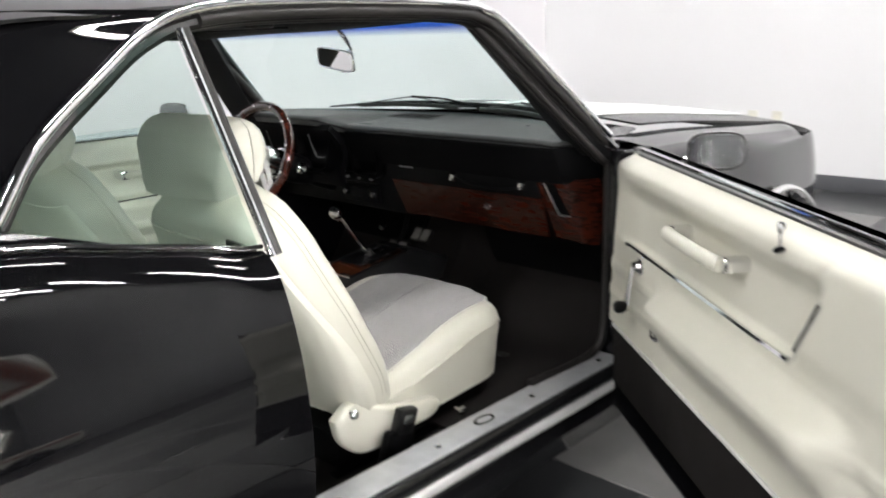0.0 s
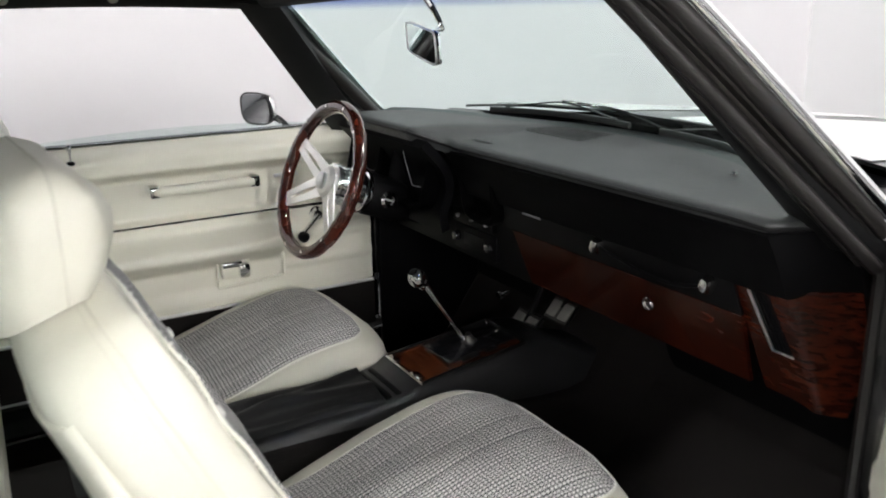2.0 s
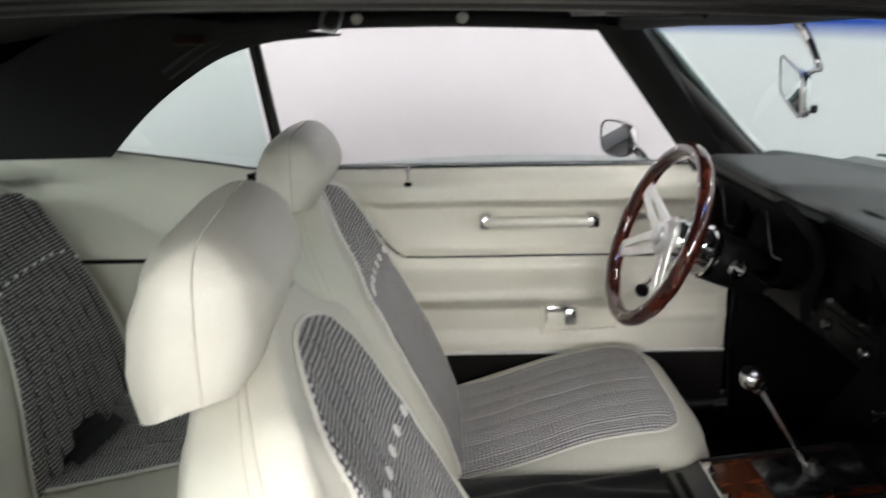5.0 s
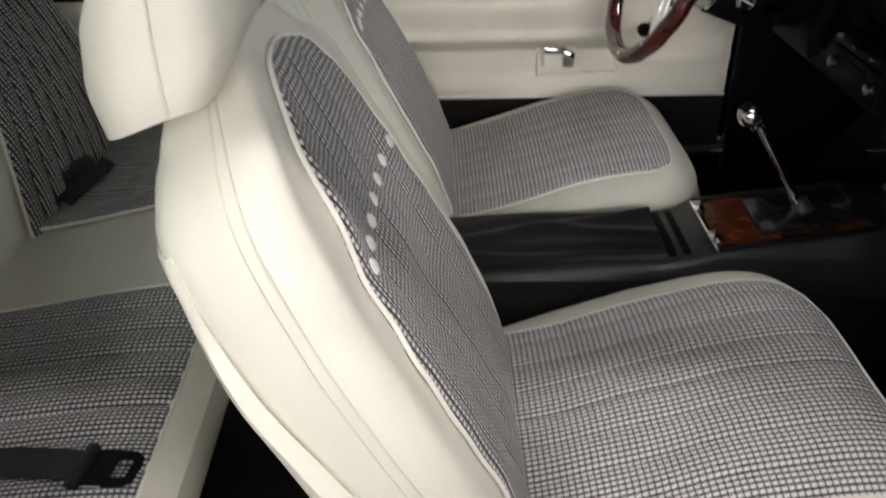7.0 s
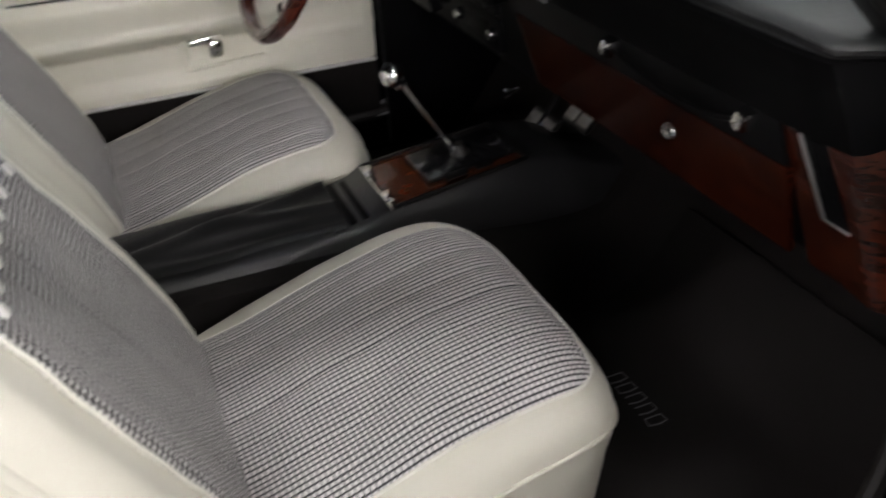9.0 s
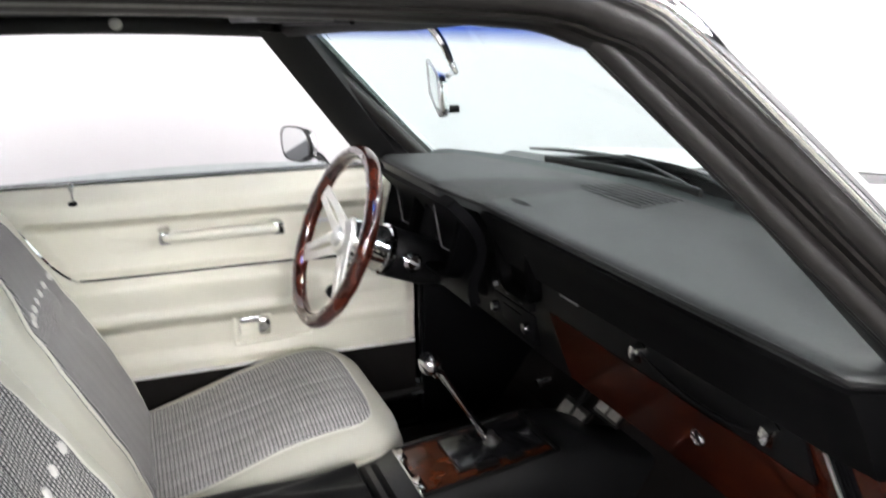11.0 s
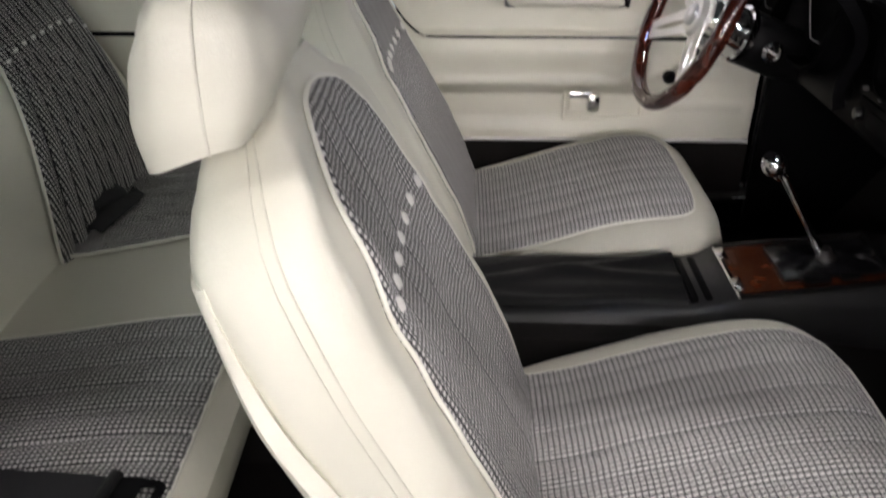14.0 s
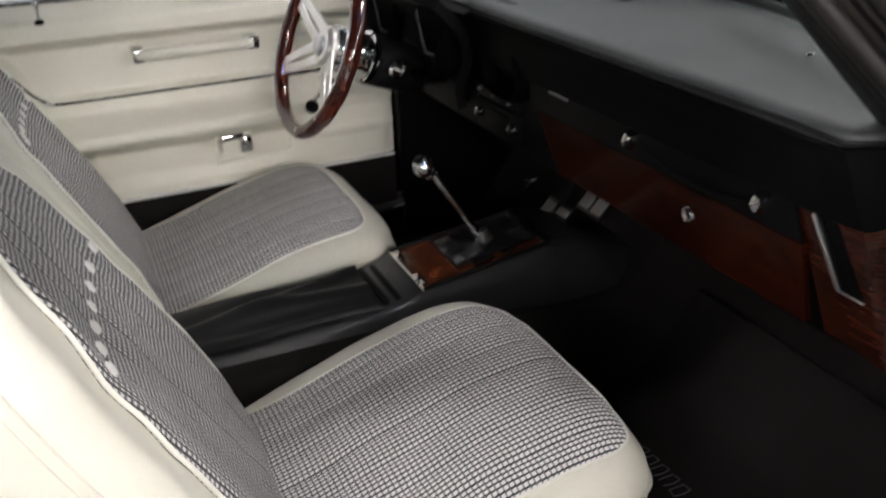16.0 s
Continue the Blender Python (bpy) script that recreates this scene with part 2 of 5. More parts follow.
HEADLINER = material("black_headliner", (0.010, 0.010, 0.011), 0.7, bump=0.5, scale=160, vary=0.15)
CARPET = material("black_carpet", (0.0165, 0.0145, 0.0142), 0.95, bump=1.0, scale=320, vary=0.35, wide=18, spec=0.1)
RUBBER = material("black_rubber", (0.013, 0.0115, 0.011), 0.36, bump=0.12, scale=90, vary=0.25, wide=12, spec=0.5)
PAINT = material("black_paint", (0.003, 0.003, 0.0035), 0.03, coat=1.0, vary=0.1, spec=0.0)
JAMB = material("black_jamb_paint", (0.006, 0.006, 0.007), 0.22, coat=0.6, vary=0.2, wide=14)
STRIPE = material("white_stripe_paint", (0.8, 0.8, 0.8), 0.35, vary=0.03)
HOOD_PAINT = material("black_hood_paint", (0.004, 0.004, 0.0045), 0.22, vary=0.1, spec=0.5)
CHROME = material("chrome", (0.86, 0.86, 0.87), 0.05, metal=1.0, vary=0.25, wide=20)
TRIM_CHROME = material("wavy_chrome_trim", (0.84, 0.84, 0.85), 0.06, metal=1.0, bump=0.22, scale=26, vary=0.25, wide=25)
SATIN = material("brushed_aluminium", (0.72, 0.73, 0.74), 0.32, metal=1.0, bump=0.15, scale=60, vary=0.2, wide=15)
MIRROR = material("mirror_glass", (0.85, 0.87, 0.87), 0.01, metal=1.0)
# One rosewood, light put into its colour: shaded on dash, lit on plate.
SHADED_WOOD = wood("shaded_rosewood", (0.042, 0.0075, 0.0028), (0.0055, 0.0012, 0.0008), (7.0, 9.0, 46.0), 0.26, 0.12, 0.22)
LIT_WOOD = wood("lit_rosewood", (0.105, 0.027, 0.009), (0.022, 0.006, 0.003), (14.0, 8.0, 12.0), 0.2, 0.4, 0.4)
CONSOLE = material("console_vinyl", (0.016, 0.0162, 0.0175), 0.36, bump=0.3, scale=110, vary=0.15, wide=9, spec=0.5)
RIM_WOOD = wood("wheel_mahogany", (0.082, 0.019, 0.011), (0.026, 0.0065, 0.0045), (9.0, 9.0, 4.0), 0.10, 0.7, 0.5)
EDGE_GLASS = pane("pale_edge_glass", (0.90, 0.945, 0.94), None, 0.5)
SIDE_GLASS = pane("side_glass", (0.73, 0.855, 0.815))
REAR_GLASS = pane("rear_glass", (0.72, 0.82, 0.79))
SCREEN_GLASS = pane("windshield_glass", (0.81, 0.93, 0.905), (1.199, 1.223, (0.03, 0.11, 0.50)), 0.25)
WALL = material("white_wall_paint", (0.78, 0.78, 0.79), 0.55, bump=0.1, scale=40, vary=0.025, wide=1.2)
# White wall paint, colour lowered to offset strong lamplight on the left wall.
DIMMED_WALL = material("dimmed_wall_paint", (0.56, 0.548, 0.566), 0.55, bump=0.1, scale=40, vary=0.025, wide=1.2)
# Dark colours for out-of-view walls, to keep the car's reflections dim.
FAR_WALL = material("grey_wall_paint", (0.16, 0.16, 0.165), 0.6, bump=0.1, scale=40, vary=0.05, wide=1.2)
END_WALL = material("dark_wall_paint", (0.05, 0.05, 0.053), 0.6, bump=0.1, scale=40, vary=0.05, wide=1.2)
CEILING = material("black_ceiling", (0.02, 0.02, 0.022), 0.8, vary=0.2)
TILE_LIGHT = material("grey_floor_tile", (0.15, 0.148, 0.145), 0.38, bump=0.3, scale=30, vary=0.38, wide=7)
TILE_DARK = material("dark_floor_tile", (0.030, 0.031, 0.033), 0.3, bump=0.15, scale=30, vary=0.2, wide=9)
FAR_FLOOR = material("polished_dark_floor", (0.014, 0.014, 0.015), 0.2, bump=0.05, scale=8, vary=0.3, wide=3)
BASEBOARD = material("grey_cove_base", (0.09, 0.092, 0.10), 0.4, vary=0.15)
TRUCK_WHITE = material("aged_white_paint", (0.55, 0.54, 0.50), 0.35, vary=0.15, wide=3, coat=0.3)
TRUCK_RED = material("aged_red_paint", (0.22, 0.045, 0.02), 0.35, vary=0.2, wide=4, coat=0.3)
TYRE = material("tyre_rubber", (0.012, 0.012, 0.012), 0.75, bump=0.3, scale=50)
OUTLET = material("outlet_plastic", (0.7, 0.69, 0.62), 0.4, vary=0.04)
TUBE = glow("fluorescent_tube", (1.0, 0.985, 0.97), LAMP_POWER)
SILL = material("worn_sill_aluminium", (0.62, 0.63, 0.65), 0.36, metal=0.45, bump=0.5, scale=45, vary=0.3, wide=22)
MOULDING = material("bright_moulding", (0.78, 0.78, 0.77), 0.3, metal=0.35, vary=0.15, wide=20)
THREAD = material("silver_thread", (0.15, 0.15, 0.155), 0.5, vary=0.3, wide=60)
GRIP = material("worn_pedal_metal", (0.28, 0.27, 0.26), 0.5, metal=0.6, bump=0.5, scale=80, vary=0.5, wide=40)
BELT_WEB = material("black_webbing", (0.010, 0.010, 0.013), 0.75, bump=0.8, scale=240)

# ---- the room ----
LEFT, FRONT, RIGHT, BACK, TOP = -2.6, 5.42, 22.0, -12.0, 4.1
solid("wall_left", box(LEFT - 0.15, LEFT, BACK, FRONT, 0, TOP, 0), DIMMED_WALL, "smooth white painted showroom wall", "wall")
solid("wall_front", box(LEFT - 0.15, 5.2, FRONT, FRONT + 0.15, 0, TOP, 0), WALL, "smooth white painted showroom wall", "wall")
solid("wall_front_far", box(5.2, RIGHT + 0.15, FRONT + 0.01, FRONT + 0.15, 0, TOP, 0), FAR_WALL, "out-of-view showroom wall, dark grey to keep reflections dim", "wall")
solid("wall_right", box(RIGHT, RIGHT + 0.15, BACK, FRONT, 0, TOP, 0), END_WALL, "out-of-view showroom wall, dark grey to keep reflections dim", "wall")
# Out-of-view wall, made white to bounce lamplight onto the open door's panel.
solid("wall_back_bounce", box(LEFT - 0.15, RIGHT + 0.15, BACK - 0.15, BACK, 0, TOP, 0), WALL, "smooth white painted showroom wall", "wall")
solid("ceiling", box(LEFT - 0.15, RIGHT + 0.15, BACK - 0.15, FRONT + 0.15, TOP, TOP + 0.1, 0), CEILING, "dark painted showroom ceiling", "ceiling")
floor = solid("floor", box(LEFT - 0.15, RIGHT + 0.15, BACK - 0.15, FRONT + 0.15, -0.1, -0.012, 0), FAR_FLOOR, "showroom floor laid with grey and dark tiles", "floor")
solid("baseboard_front", box(LEFT, RIGHT, FRONT - 0.012, FRONT - 0.001, 0, 0.11, 0.003), BASEBOARD, "low dark grey cove baseboard", "baseboard")
solid("baseboard_left", box(LEFT + 0.001, LEFT + 0.012, BACK, FRONT - 0.013, 0, 0.11, 0.003), BASEBOARD, "low dark grey cove baseboard", "baseboard")


def ceiling_light():
    top = thing("ceiling_light", "twin-tube fluorescent ceiling light, switched on", "ceiling light", "showroom ceiling lights")
    part("housing", box(-0.10, 0.10, -0.63, 0.63, 0.03, 0.10, 0.006), OUTLET, top, "pale metal housing")
    for x in (-0.05, 0.05):
        part("tube", moved(lathe([(0.012, -0.61), (0.019, -0.60), (0.019, 0.60), (0.012, 0.61)], 10), pose(x, 0, 0.01, 90)), TUBE, top, "glowing white tube")
    return top


lamp = ceiling_light()
spots = [(x, y) for x in (-0.6, 2.0, 5.0, 8.5, 12.0, 15.5, 19.0) for y in (-8.5, -5.2, -1.9, 1.4, 4.2) if (x > 0 or abs(y) > 2) and (x, y) not in ((5.0, 1.4), (5.0, -1.9))]
# Extra lights, none known to hang there, to brighten the open door's panel.
spots += [(-0.6, -3.5), (-0.6, -6.8), (2.0, -3.5), (2.0, -6.8)]
# Extra far lights added to reach under the roof and brighten the driver's door.
spots += [(x, y) for x in (10.2, 13.8, 17.2, 20.6) for y in (-6.8, -3.5, -0.2, 2.9)]
spots += [(11.1, -1.1), (11.1, 0.6), (14.6, -1.1), (14.6, 0.6)]
lamp.matrix_basis = pose(spots[0][0], spots[0][1], TOP - 0.11)
for x, y in spots[1:]:
    copy_thing(lamp, pose(x, y, TOP - 0.11))


def outlet(x):
    top = thing("wall_outlet", "pale plastic wall outlet plate on the white wall", "outlet", "wall outlets", at=(x, FRONT, 0.475))
    part("plate", box(x - 0.036, x + 0.036, FRONT - 0.008, FRONT - 0.0005, 0.475 - 0.058, 0.475 + 0.058, 0.003), OUTLET, top)
    for dz in (-0.02, 0.02):
        part("socket", box(x - 0.016, x + 0.016, FRONT - 0.011, FRONT - 0.007, 0.475 + dz - 0.013, 0.475 + dz + 0.013, 0.002), WHITE_PLASTIC, top)


outlet(-0.732)
outlet(-0.554)

# ---- a pickup standing across the showroom ----
def wheel_at(parent, x, y, r):
    w = part("wheel", moved(lathe([(0.6 * r, -0.10), (0.92 * r, -0.11), (r, -0.08), (r, 0.08), (0.92 * r, 0.11), (0.6 * r, 0.10)], 32), pose(x, y, r, 0, 90)), TYRE, parent, "black tyre")
    part("rim", moved(lathe([(0.02, 0.05), (0.3 * r, 0.07), (0.5 * r, 0.04), (0.62 * r, 0.10)], 24), pose(x, y, r, 0, -90)), SATIN, w, "dull metal rim")


def pickup(x, y0):
    top = thing("pickup_truck", "old red and white pickup truck with its hood raised", "truck", at=(x, y0 + 2.4, 0))
    def side(y, cut):
        return [V((x + a * w, y, z)) for a, w, z in ((-1, 0.78, 0.42), (-1, 0.90, 0.50), (-1, 0.95, 0.72), (-1, 0.93, 0.92), (-1, 0.86, cut), (1, 0.86, cut), (1, 0.93, 0.92), (1, 0.95, 0.72), (1, 0.90, 0.50), (1, 0.78, 0.42))]
    part("bed", loft([side(y0 + 2.0 * k / 10, 1.06) for k in range(11)]), TRUCK_WHITE, top, "white truck bed")
    part("cab", loft([side(y0 + 2.02 + 1.28 * k / 8, 1.06) for k in range(9)]), TRUCK_WHITE, top, "white cab")
    part("roof", loft([[V((x + a * (0.86 - 0.16 * t), y0 + 2.04 + b * (1.30 - 0.22 * t) + 0.05 * t, 1.06 + 0.60 * t)) for a, b in ((-1, 0), (1, 0), (1, 1), (-1, 1))] for t in (0, 0.3, 0.6, 0.9, 1.0)]), GAUGE_BLACK, top, "dark glass and pillars of the cab")
    part("roof_skin", box(x - 0.72, x + 0.72, y0 + 2.06, y0 + 3.16, 1.655, 1.72, 0.03), TRUCK_RED, top, "red roof skin")
    part("fender", loft([side(y0 + 3.32 + 1.50 * k / 8, 1.02 - 0.06 * k / 8) for k in range(9)]), TRUCK_WHITE, top, "white front fenders")
    part("side_stripe", box(x - 0.962, x - 0.94, y0 + 0.05, y0 + 4.75, 0.80, 0.90, 0.006), TRUCK_RED, top, "red side stripe")
    part("hood", moved(box(-0.72, 0.72, 0, 1.25, -0.02, 0.03, 0.012), pose(x, y0 + 3.36, 1.06, 38)), TRUCK_WHITE, top, "raised white hood")
    part("bumper", box(x - 0.92, x + 0.92, y0 + 4.84, y0 + 4.94, 0.42, 0.58, 0.03), CHROME, top, "bright bumper")
    for wy in (y0 + 0.95, y0 + 4.05):
        wheel_at(top, x - 0.86, wy, 0.36)
        wheel_at(top, x + 0.86, wy, 0.36)


pickup(13.5, -1.2)

# ---- the car's shell ----
car = thing("car", "black hardtop coupe with white hood stripes and one open door", "car")
SIDE = [(0.85, 0.20), (0.885, 0.28), (0.908, 0.42), (0.924, 0.58), (0.918, 0.70), (0.896, 0.80)]
BELT = [(p.x, p.y) for p in spline([(-1.95, 0.90, 0), (-1.6, 0.945, 0), (-1.2, 0.975, 0), (-0.8, 0.988, 0), (-0.5, 0.988, 0), (-0.22, 0.973, 0), (-0.04, 0.937, 0), (0.064, 0.915, 0), (0.168, 0.893, 0), (0.5, 0.89, 0)], 90)]


def belt_at(y, sx):
    """Height of the belt line; lower on the driver's side, where only the lining shows."""
    return curve1(BELT, y) - (0.035 * smooth(-0.6, -0.2, y) if sx < 0 else 0.0)


def nose_drop(y):
    """How far the fender's crest falls towards its nose."""
    return 0.10 * smooth(2.35, 2.8, y) ** 2 + 0.16 * max(0.0, (y - 2.52) / 0.195) ** 2.4


def side_point(y, v, belt):
    """A point of the body side: v from the rocker, 0, to the belt, 1."""
    pts = [V((x, 0, z)) for x, z in SIDE] + [V((0.866, 0, belt - 0.024)), V((0.832, 0, belt))]
    k = min(int(v * (len(pts) - 1)), len(pts) - 2)
    t = v * (len(pts) - 1) - k
    a, b, c, d = pts[max(k - 1, 0)], pts[k], pts[k + 1], pts[min(k + 2, len(pts) - 1)]
    p = 0.5 * (2 * b + (c - a) * t + (2 * a - 5 * b + 4 * c - d) * t * t + (3 * b - a - 3 * c + d) * t ** 3)
    narrow = 1 - 0.09 * smooth(-1.0, -2.0, y) - 0.12 * smooth(1.7, 2.75, y) - 0.11 * smooth(2.3, 2.8, y) ** 2 - 0.10 * max(0.0, (y - 2.52) / 0.195) ** 2.4
    return V((p.x * narrow, y, p.z))


def without_arch(bm, y0, r):
    gone = [f for f in bm.faces if math.hypot(f.calc_center_median().y - y0, f.calc_center_median().z - 0.34) < r and f.calc_center_median().z > 0.1]
    bmesh.ops.delete(bm, geom=gone, context="FACES")
    return bm


ARCH_REAR, ARCH_FRONT = -0.90, 1.94
for sx in (1, -1):
    bm = grid(lambda u, v, sx=sx: side_point(0.168 - 2.1 * u, v, belt_at(0.168 - 2.1 * u, sx)), 70, 34)
    part("quarter_panel", mirrored(without_arch(bm, ARCH_REAR, 0.36), sx), PAINT, car, "glossy black rear quarter panel")
    bm = grid(lambda u, v: side_point(1.345 + 1.37 * u, v, 0.900 - 0.10 * smooth(1.3, 2.9, 1.345 + 1.37 * u) - nose_drop(1.345 + 1.37 * u)), 60, 34)
    part("fender", mirrored(without_arch(bm, ARCH_FRONT, 0.36), sx), PAINT, car, "glossy black front fender")
    top = grid(lambda u, v: (lambda p, y: (p.x + (0.69 - p.x) * v, y, p.z + 0.018 * math.sin(v * math.pi / 2)))(
        side_point(1.345 + 1.37 * u, 1, 0.900 - 0.10 * smooth(1.3, 2.9, 1.345 + 1.37 * u) - nose_drop(1.345 + 1.37 * u)), 1.345 + 1.37 * u), 40, 8)
    part("fender_top", mirrored(top, sx), PAINT, car)
    for y0, name in ((ARCH_REAR, "rear_arch_lip"), (ARCH_FRONT, "front_arch_lip")):
        arc = [(sx * 0.925, y0 + 0.365 * math.cos(a), 0.34 + 0.365 * math.sin(a)) for a in [math.pi * (k / 28 * 1.1 - 0.05) for k in range(29)]]
        part(name, tube(arc, 0.011, 8), CHROME, car, "thin bright wheel arch lip")
    for y0, name in ((ARCH_REAR, "rear_wheel"), (ARCH_FRONT, "front_wheel")):
        w = part(name, moved(lathe([(0.20, -0.10), (0.29, -0.105), (0.325, -0.08), (0.332, 0), (0.325, 0.08), (0.29, 0.105), (0.20, 0.10)], 40), pose(sx * 0.79, y0, 0.335, 0, 90)), TYRE, car, "black tyre")
        part("rim", moved(lathe([(0.01, 0.05), (0.06, 0.06), (0.07, 0.03), (0.17, 0.02), (0.19, 0.09), (0.203, 0.095), (0.203, -0.09)], 32), pose(sx * 0.79, y0, 0.335, 0, 90 * sx)), CHROME, w, "bright metal rim")
    rail = spline([(sx * 0.822, -0.245, 0.965 if sx > 0 else 0.945), (sx * 0.80, -0.20, 1.0), (sx * 0.765, -0.125, 1.085), (sx * 0.705, 0.0, 1.165), (sx * 0.668, 0.10, 1.225), (sx * 0.658, 0.20, 1.258),
                   (sx * 0.656, 0.36, 1.268), (sx * 0.655, 0.6, 1.267), (sx * 0.65, 0.84, 1.258), (sx * 0.642, 0.925, 1.243), (sx * 0.66, 1.0, 1.195), (sx * 0.735, 1.29, 0.925)], 94)
    part("drip_rail", tube([p + V((sx * 0.006, 0, 0.009)) for p in rail], 0.0085, 12, flat=1.2), CHROME, car, "polished bright drip rail moulding")
    part("rail_lip", tube([p + V((-sx * 0.003, 0, -0.010)) for p in rail[30:]], 0.0125, 10), RUBBER, car, "black rubber lip under the drip rail")
    part("rail_channel", tube([p + V((-sx * 0.016, 0, -0.014)) for p in rail], 0.013, 8), RUBBER, car, "black gutter")
    part("weatherstrip", tube([p + (V((-0.034, -0.006, -0.014)) if sx > 0 else V((0.036, -0.008, -0.030))) for p in rail[18:]], 0.0165, 12), RUBBER, car, "soft black rubber weatherstrip")
    part("rail_step", tube([p + V((-sx * 0.024, -0.002, -0.018 if sx < 0 else -0.008)) for p in rail[18:]], 0.012, 8), RUBBER, car)
    # C pillar outside: from the rail back to the rear window
    def sail(u, v, sx=sx, rail=rail):
        a = rail[int(round(u * 32))]
        b = V((sx * 0.70, -0.92, 0.975)).lerp(V((sx * 0.55, -0.36, 1.262)), u)
        p = a.lerp(b, v)
        return p + V((sx * 0.018, 0, 0.012)) * math.sin(math.pi * v) * (1 - 0.4 * u)
    part("sail_panel", grid(sail, 28, 20), PAINT, car, "glossy black rear roof pillar")
    low = grid(lambda u, v, sx=sx: (lambda a, b: a.lerp(b, v))(V((sx * 0.80, -0.20, 0.995 if sx > 0 else 0.94)).lerp(V((sx * 0.70, -0.92, 0.985)), u),
               V((sx * 0.830, 0.02 - 0.95 * u, belt_at(0.02 - 0.95 * u, sx)))), 20, 6)
    part("shoulder_panel", low, PAINT, car)
    part("belt_moulding", tube([(sx * 0.832, y, belt_at(y, sx) + (0.006 if sx > 0 else -0.012)) for y in [0.165 - 0.42 * k / 20 for k in range(21)]], 0.008, 8, flat=0.6), CHROME, car, "bright belt moulding under the quarter window")
    # the leading edge of the quarter window and the jamb below it
    edge = [V((sx * 0.675, 0.155, 1.235)).lerp(V((sx * 0.832, 0.185, 0.878)), k / 16) for k in range(17)]
    part("window_channel", tube(edge, 0.0065, 8), TRIM_CHROME if sx > 0 else RUBBER, car, "bright channel on the quarter window's leading edge")
    part("channel_rubber", tube([p + V((-sx * 0.005, 0.0135, 0)) for p in edge], 0.0085, 10), RUBBER, car, "black rubber seal")
    jamb = grid(lambda u, v, sx=sx: (lambda p: (sx * (p.x + (0.70 - p.x) * u), 0.166 + 0.02 * math.sin(u * math.pi / 2), p.z))(side_point(0.168, v, 0.888)), 8, 24, 0.004)
    part("door_jamb", jamb, JAMB, car, "black painted latch jamb")
    part("jamb_seal", tube([(sx * (0.775 - 0.03 * k / 16), 0.205, 0.865 - 0.54 * k / 16) for k in range(17)], 0.011, 8), RUBBER, car, "black rubber door seal")
    part("rocker", grid(lambda u, v, sx=sx: (sx * curve1([(0, 0.70), (0.3, 0.75), (0.42, 0.787), (0.5, 0.798), (0.62, 0.804), (0.8, 0.815), (1, 0.78)], v), 0.16 + 1.20 * u,
         curve1([(0, 0.325), (0.3, 0.327), (0.42, 0.325), (0.5, 0.295), (0.62, 0.265), (0.8, 0.235), (1, 0.16)], v)), 24, 30), JAMB, car, "black painted rocker panel")
    part("rocker_moulding", tube([(sx * 0.808, 0.14 + 1.24 * k / 12, 0.290) for k in range(13)], 0.0115, 8), MOULDING, car, "bright rocker moulding")
    part("sill_plate", box(min(sx * 0.700, sx * 0.780), max(sx * 0.700, sx * 0.780), 0.25, 1.30, 0.3275, 0.3335, 0.0025), SILL, car, "scuffed ribbed aluminium sill plate")
    for y in (0.34, 0.62, 0.95, 1.24):
        part("sill_screw", moved(lathe([(0.008, 0), (0.008, 0.001), (0.005, 0.003)], 12), pose(sx * 0.745, y, 0.3335)), CHROME, car)
    part("sill_badge", moved(tube([(0.020 * math.cos(q), 0.020 * math.sin(q), 0) for q in [2 * math.pi * k / 20 for k in range(20)]], 0.003, 6, closed=True), pose(sx * 0.738, 0.781, 0.3345) @ Matrix.Diagonal((0.75, 1.4, 0.6, 1))), JAMB, car, "small oval badge on the sill plate")
    # hinge pillar and kick area
    part("hinge_pillar", box(min(sx * 0.722, sx * 0.785), max(sx * 0.722, sx * 0.785), 1.305, 1.345, 0.28, 0.895, 0.01), JAMB, car, "black painted hinge pillar")
    part("hinge_seal", tube(spline([(sx * 0.700, 1.0, 0.336), (sx * 0.712, 1.24, 0.338), (sx * 0.718, 1.302, 0.40), (sx * 0.720, 1.312, 0.60), (sx * 0.722, 1.312, 0.90)], 30), 0.012, 8), RUBBER, car, "black rubber door seal")
    for z in (0.45, 0.74):
        h = part("door_hinge", box(min(sx * 0.775, sx * 0.815), max(sx * 0.775, sx * 0.815), 1.275, 1.315, z - 0.03, z + 0.03, 0.006), JAMB, car)
        part("hinge_bolt", moved(lathe([(0.010, 0), (0.010, 0.006), (0.006, 0.008)], 8), pose(sx * 0.79, 1.275, z, 90)), SATIN, h)

# roof, header, hood, deck
def roof_point(u, v):
    x, y = -0.645 + 1.29 * u, 0.985 - 1.345 * v
    return (x, y - 0.10 * abs(x / 0.645) ** 3 * (1 - v), 1.350 - 0.090 * abs(x / 0.645) ** 2.4 - 0.040 * (1 - abs(x / 0.645) ** 6) * smooth(0.62, 0.95, y) - 0.013 * abs(x / 0.645) ** 6 * smooth(0.66, 0.90, y) - 0.03 * smooth(0.0, -0.36, y) * abs(x / 0.645) ** 0.5 - 0.035 * smooth(-0.15, -0.36, y) * (1 - abs(x / 0.645)))


part("roof", grid(roof_point, 30, 30, 0.006), PAINT, car, "glossy black roof")
part("rear_window", grid(lambda u, v: (-0.55 + 1.1 * u - (0.15 - 0.3 * u) * v, -0.36 - 0.56 * v, 1.262 - 0.285 * v + 0.02 * math.sin(math.pi * u)), 12, 8), REAR_GLASS, car, "tinted rear window")
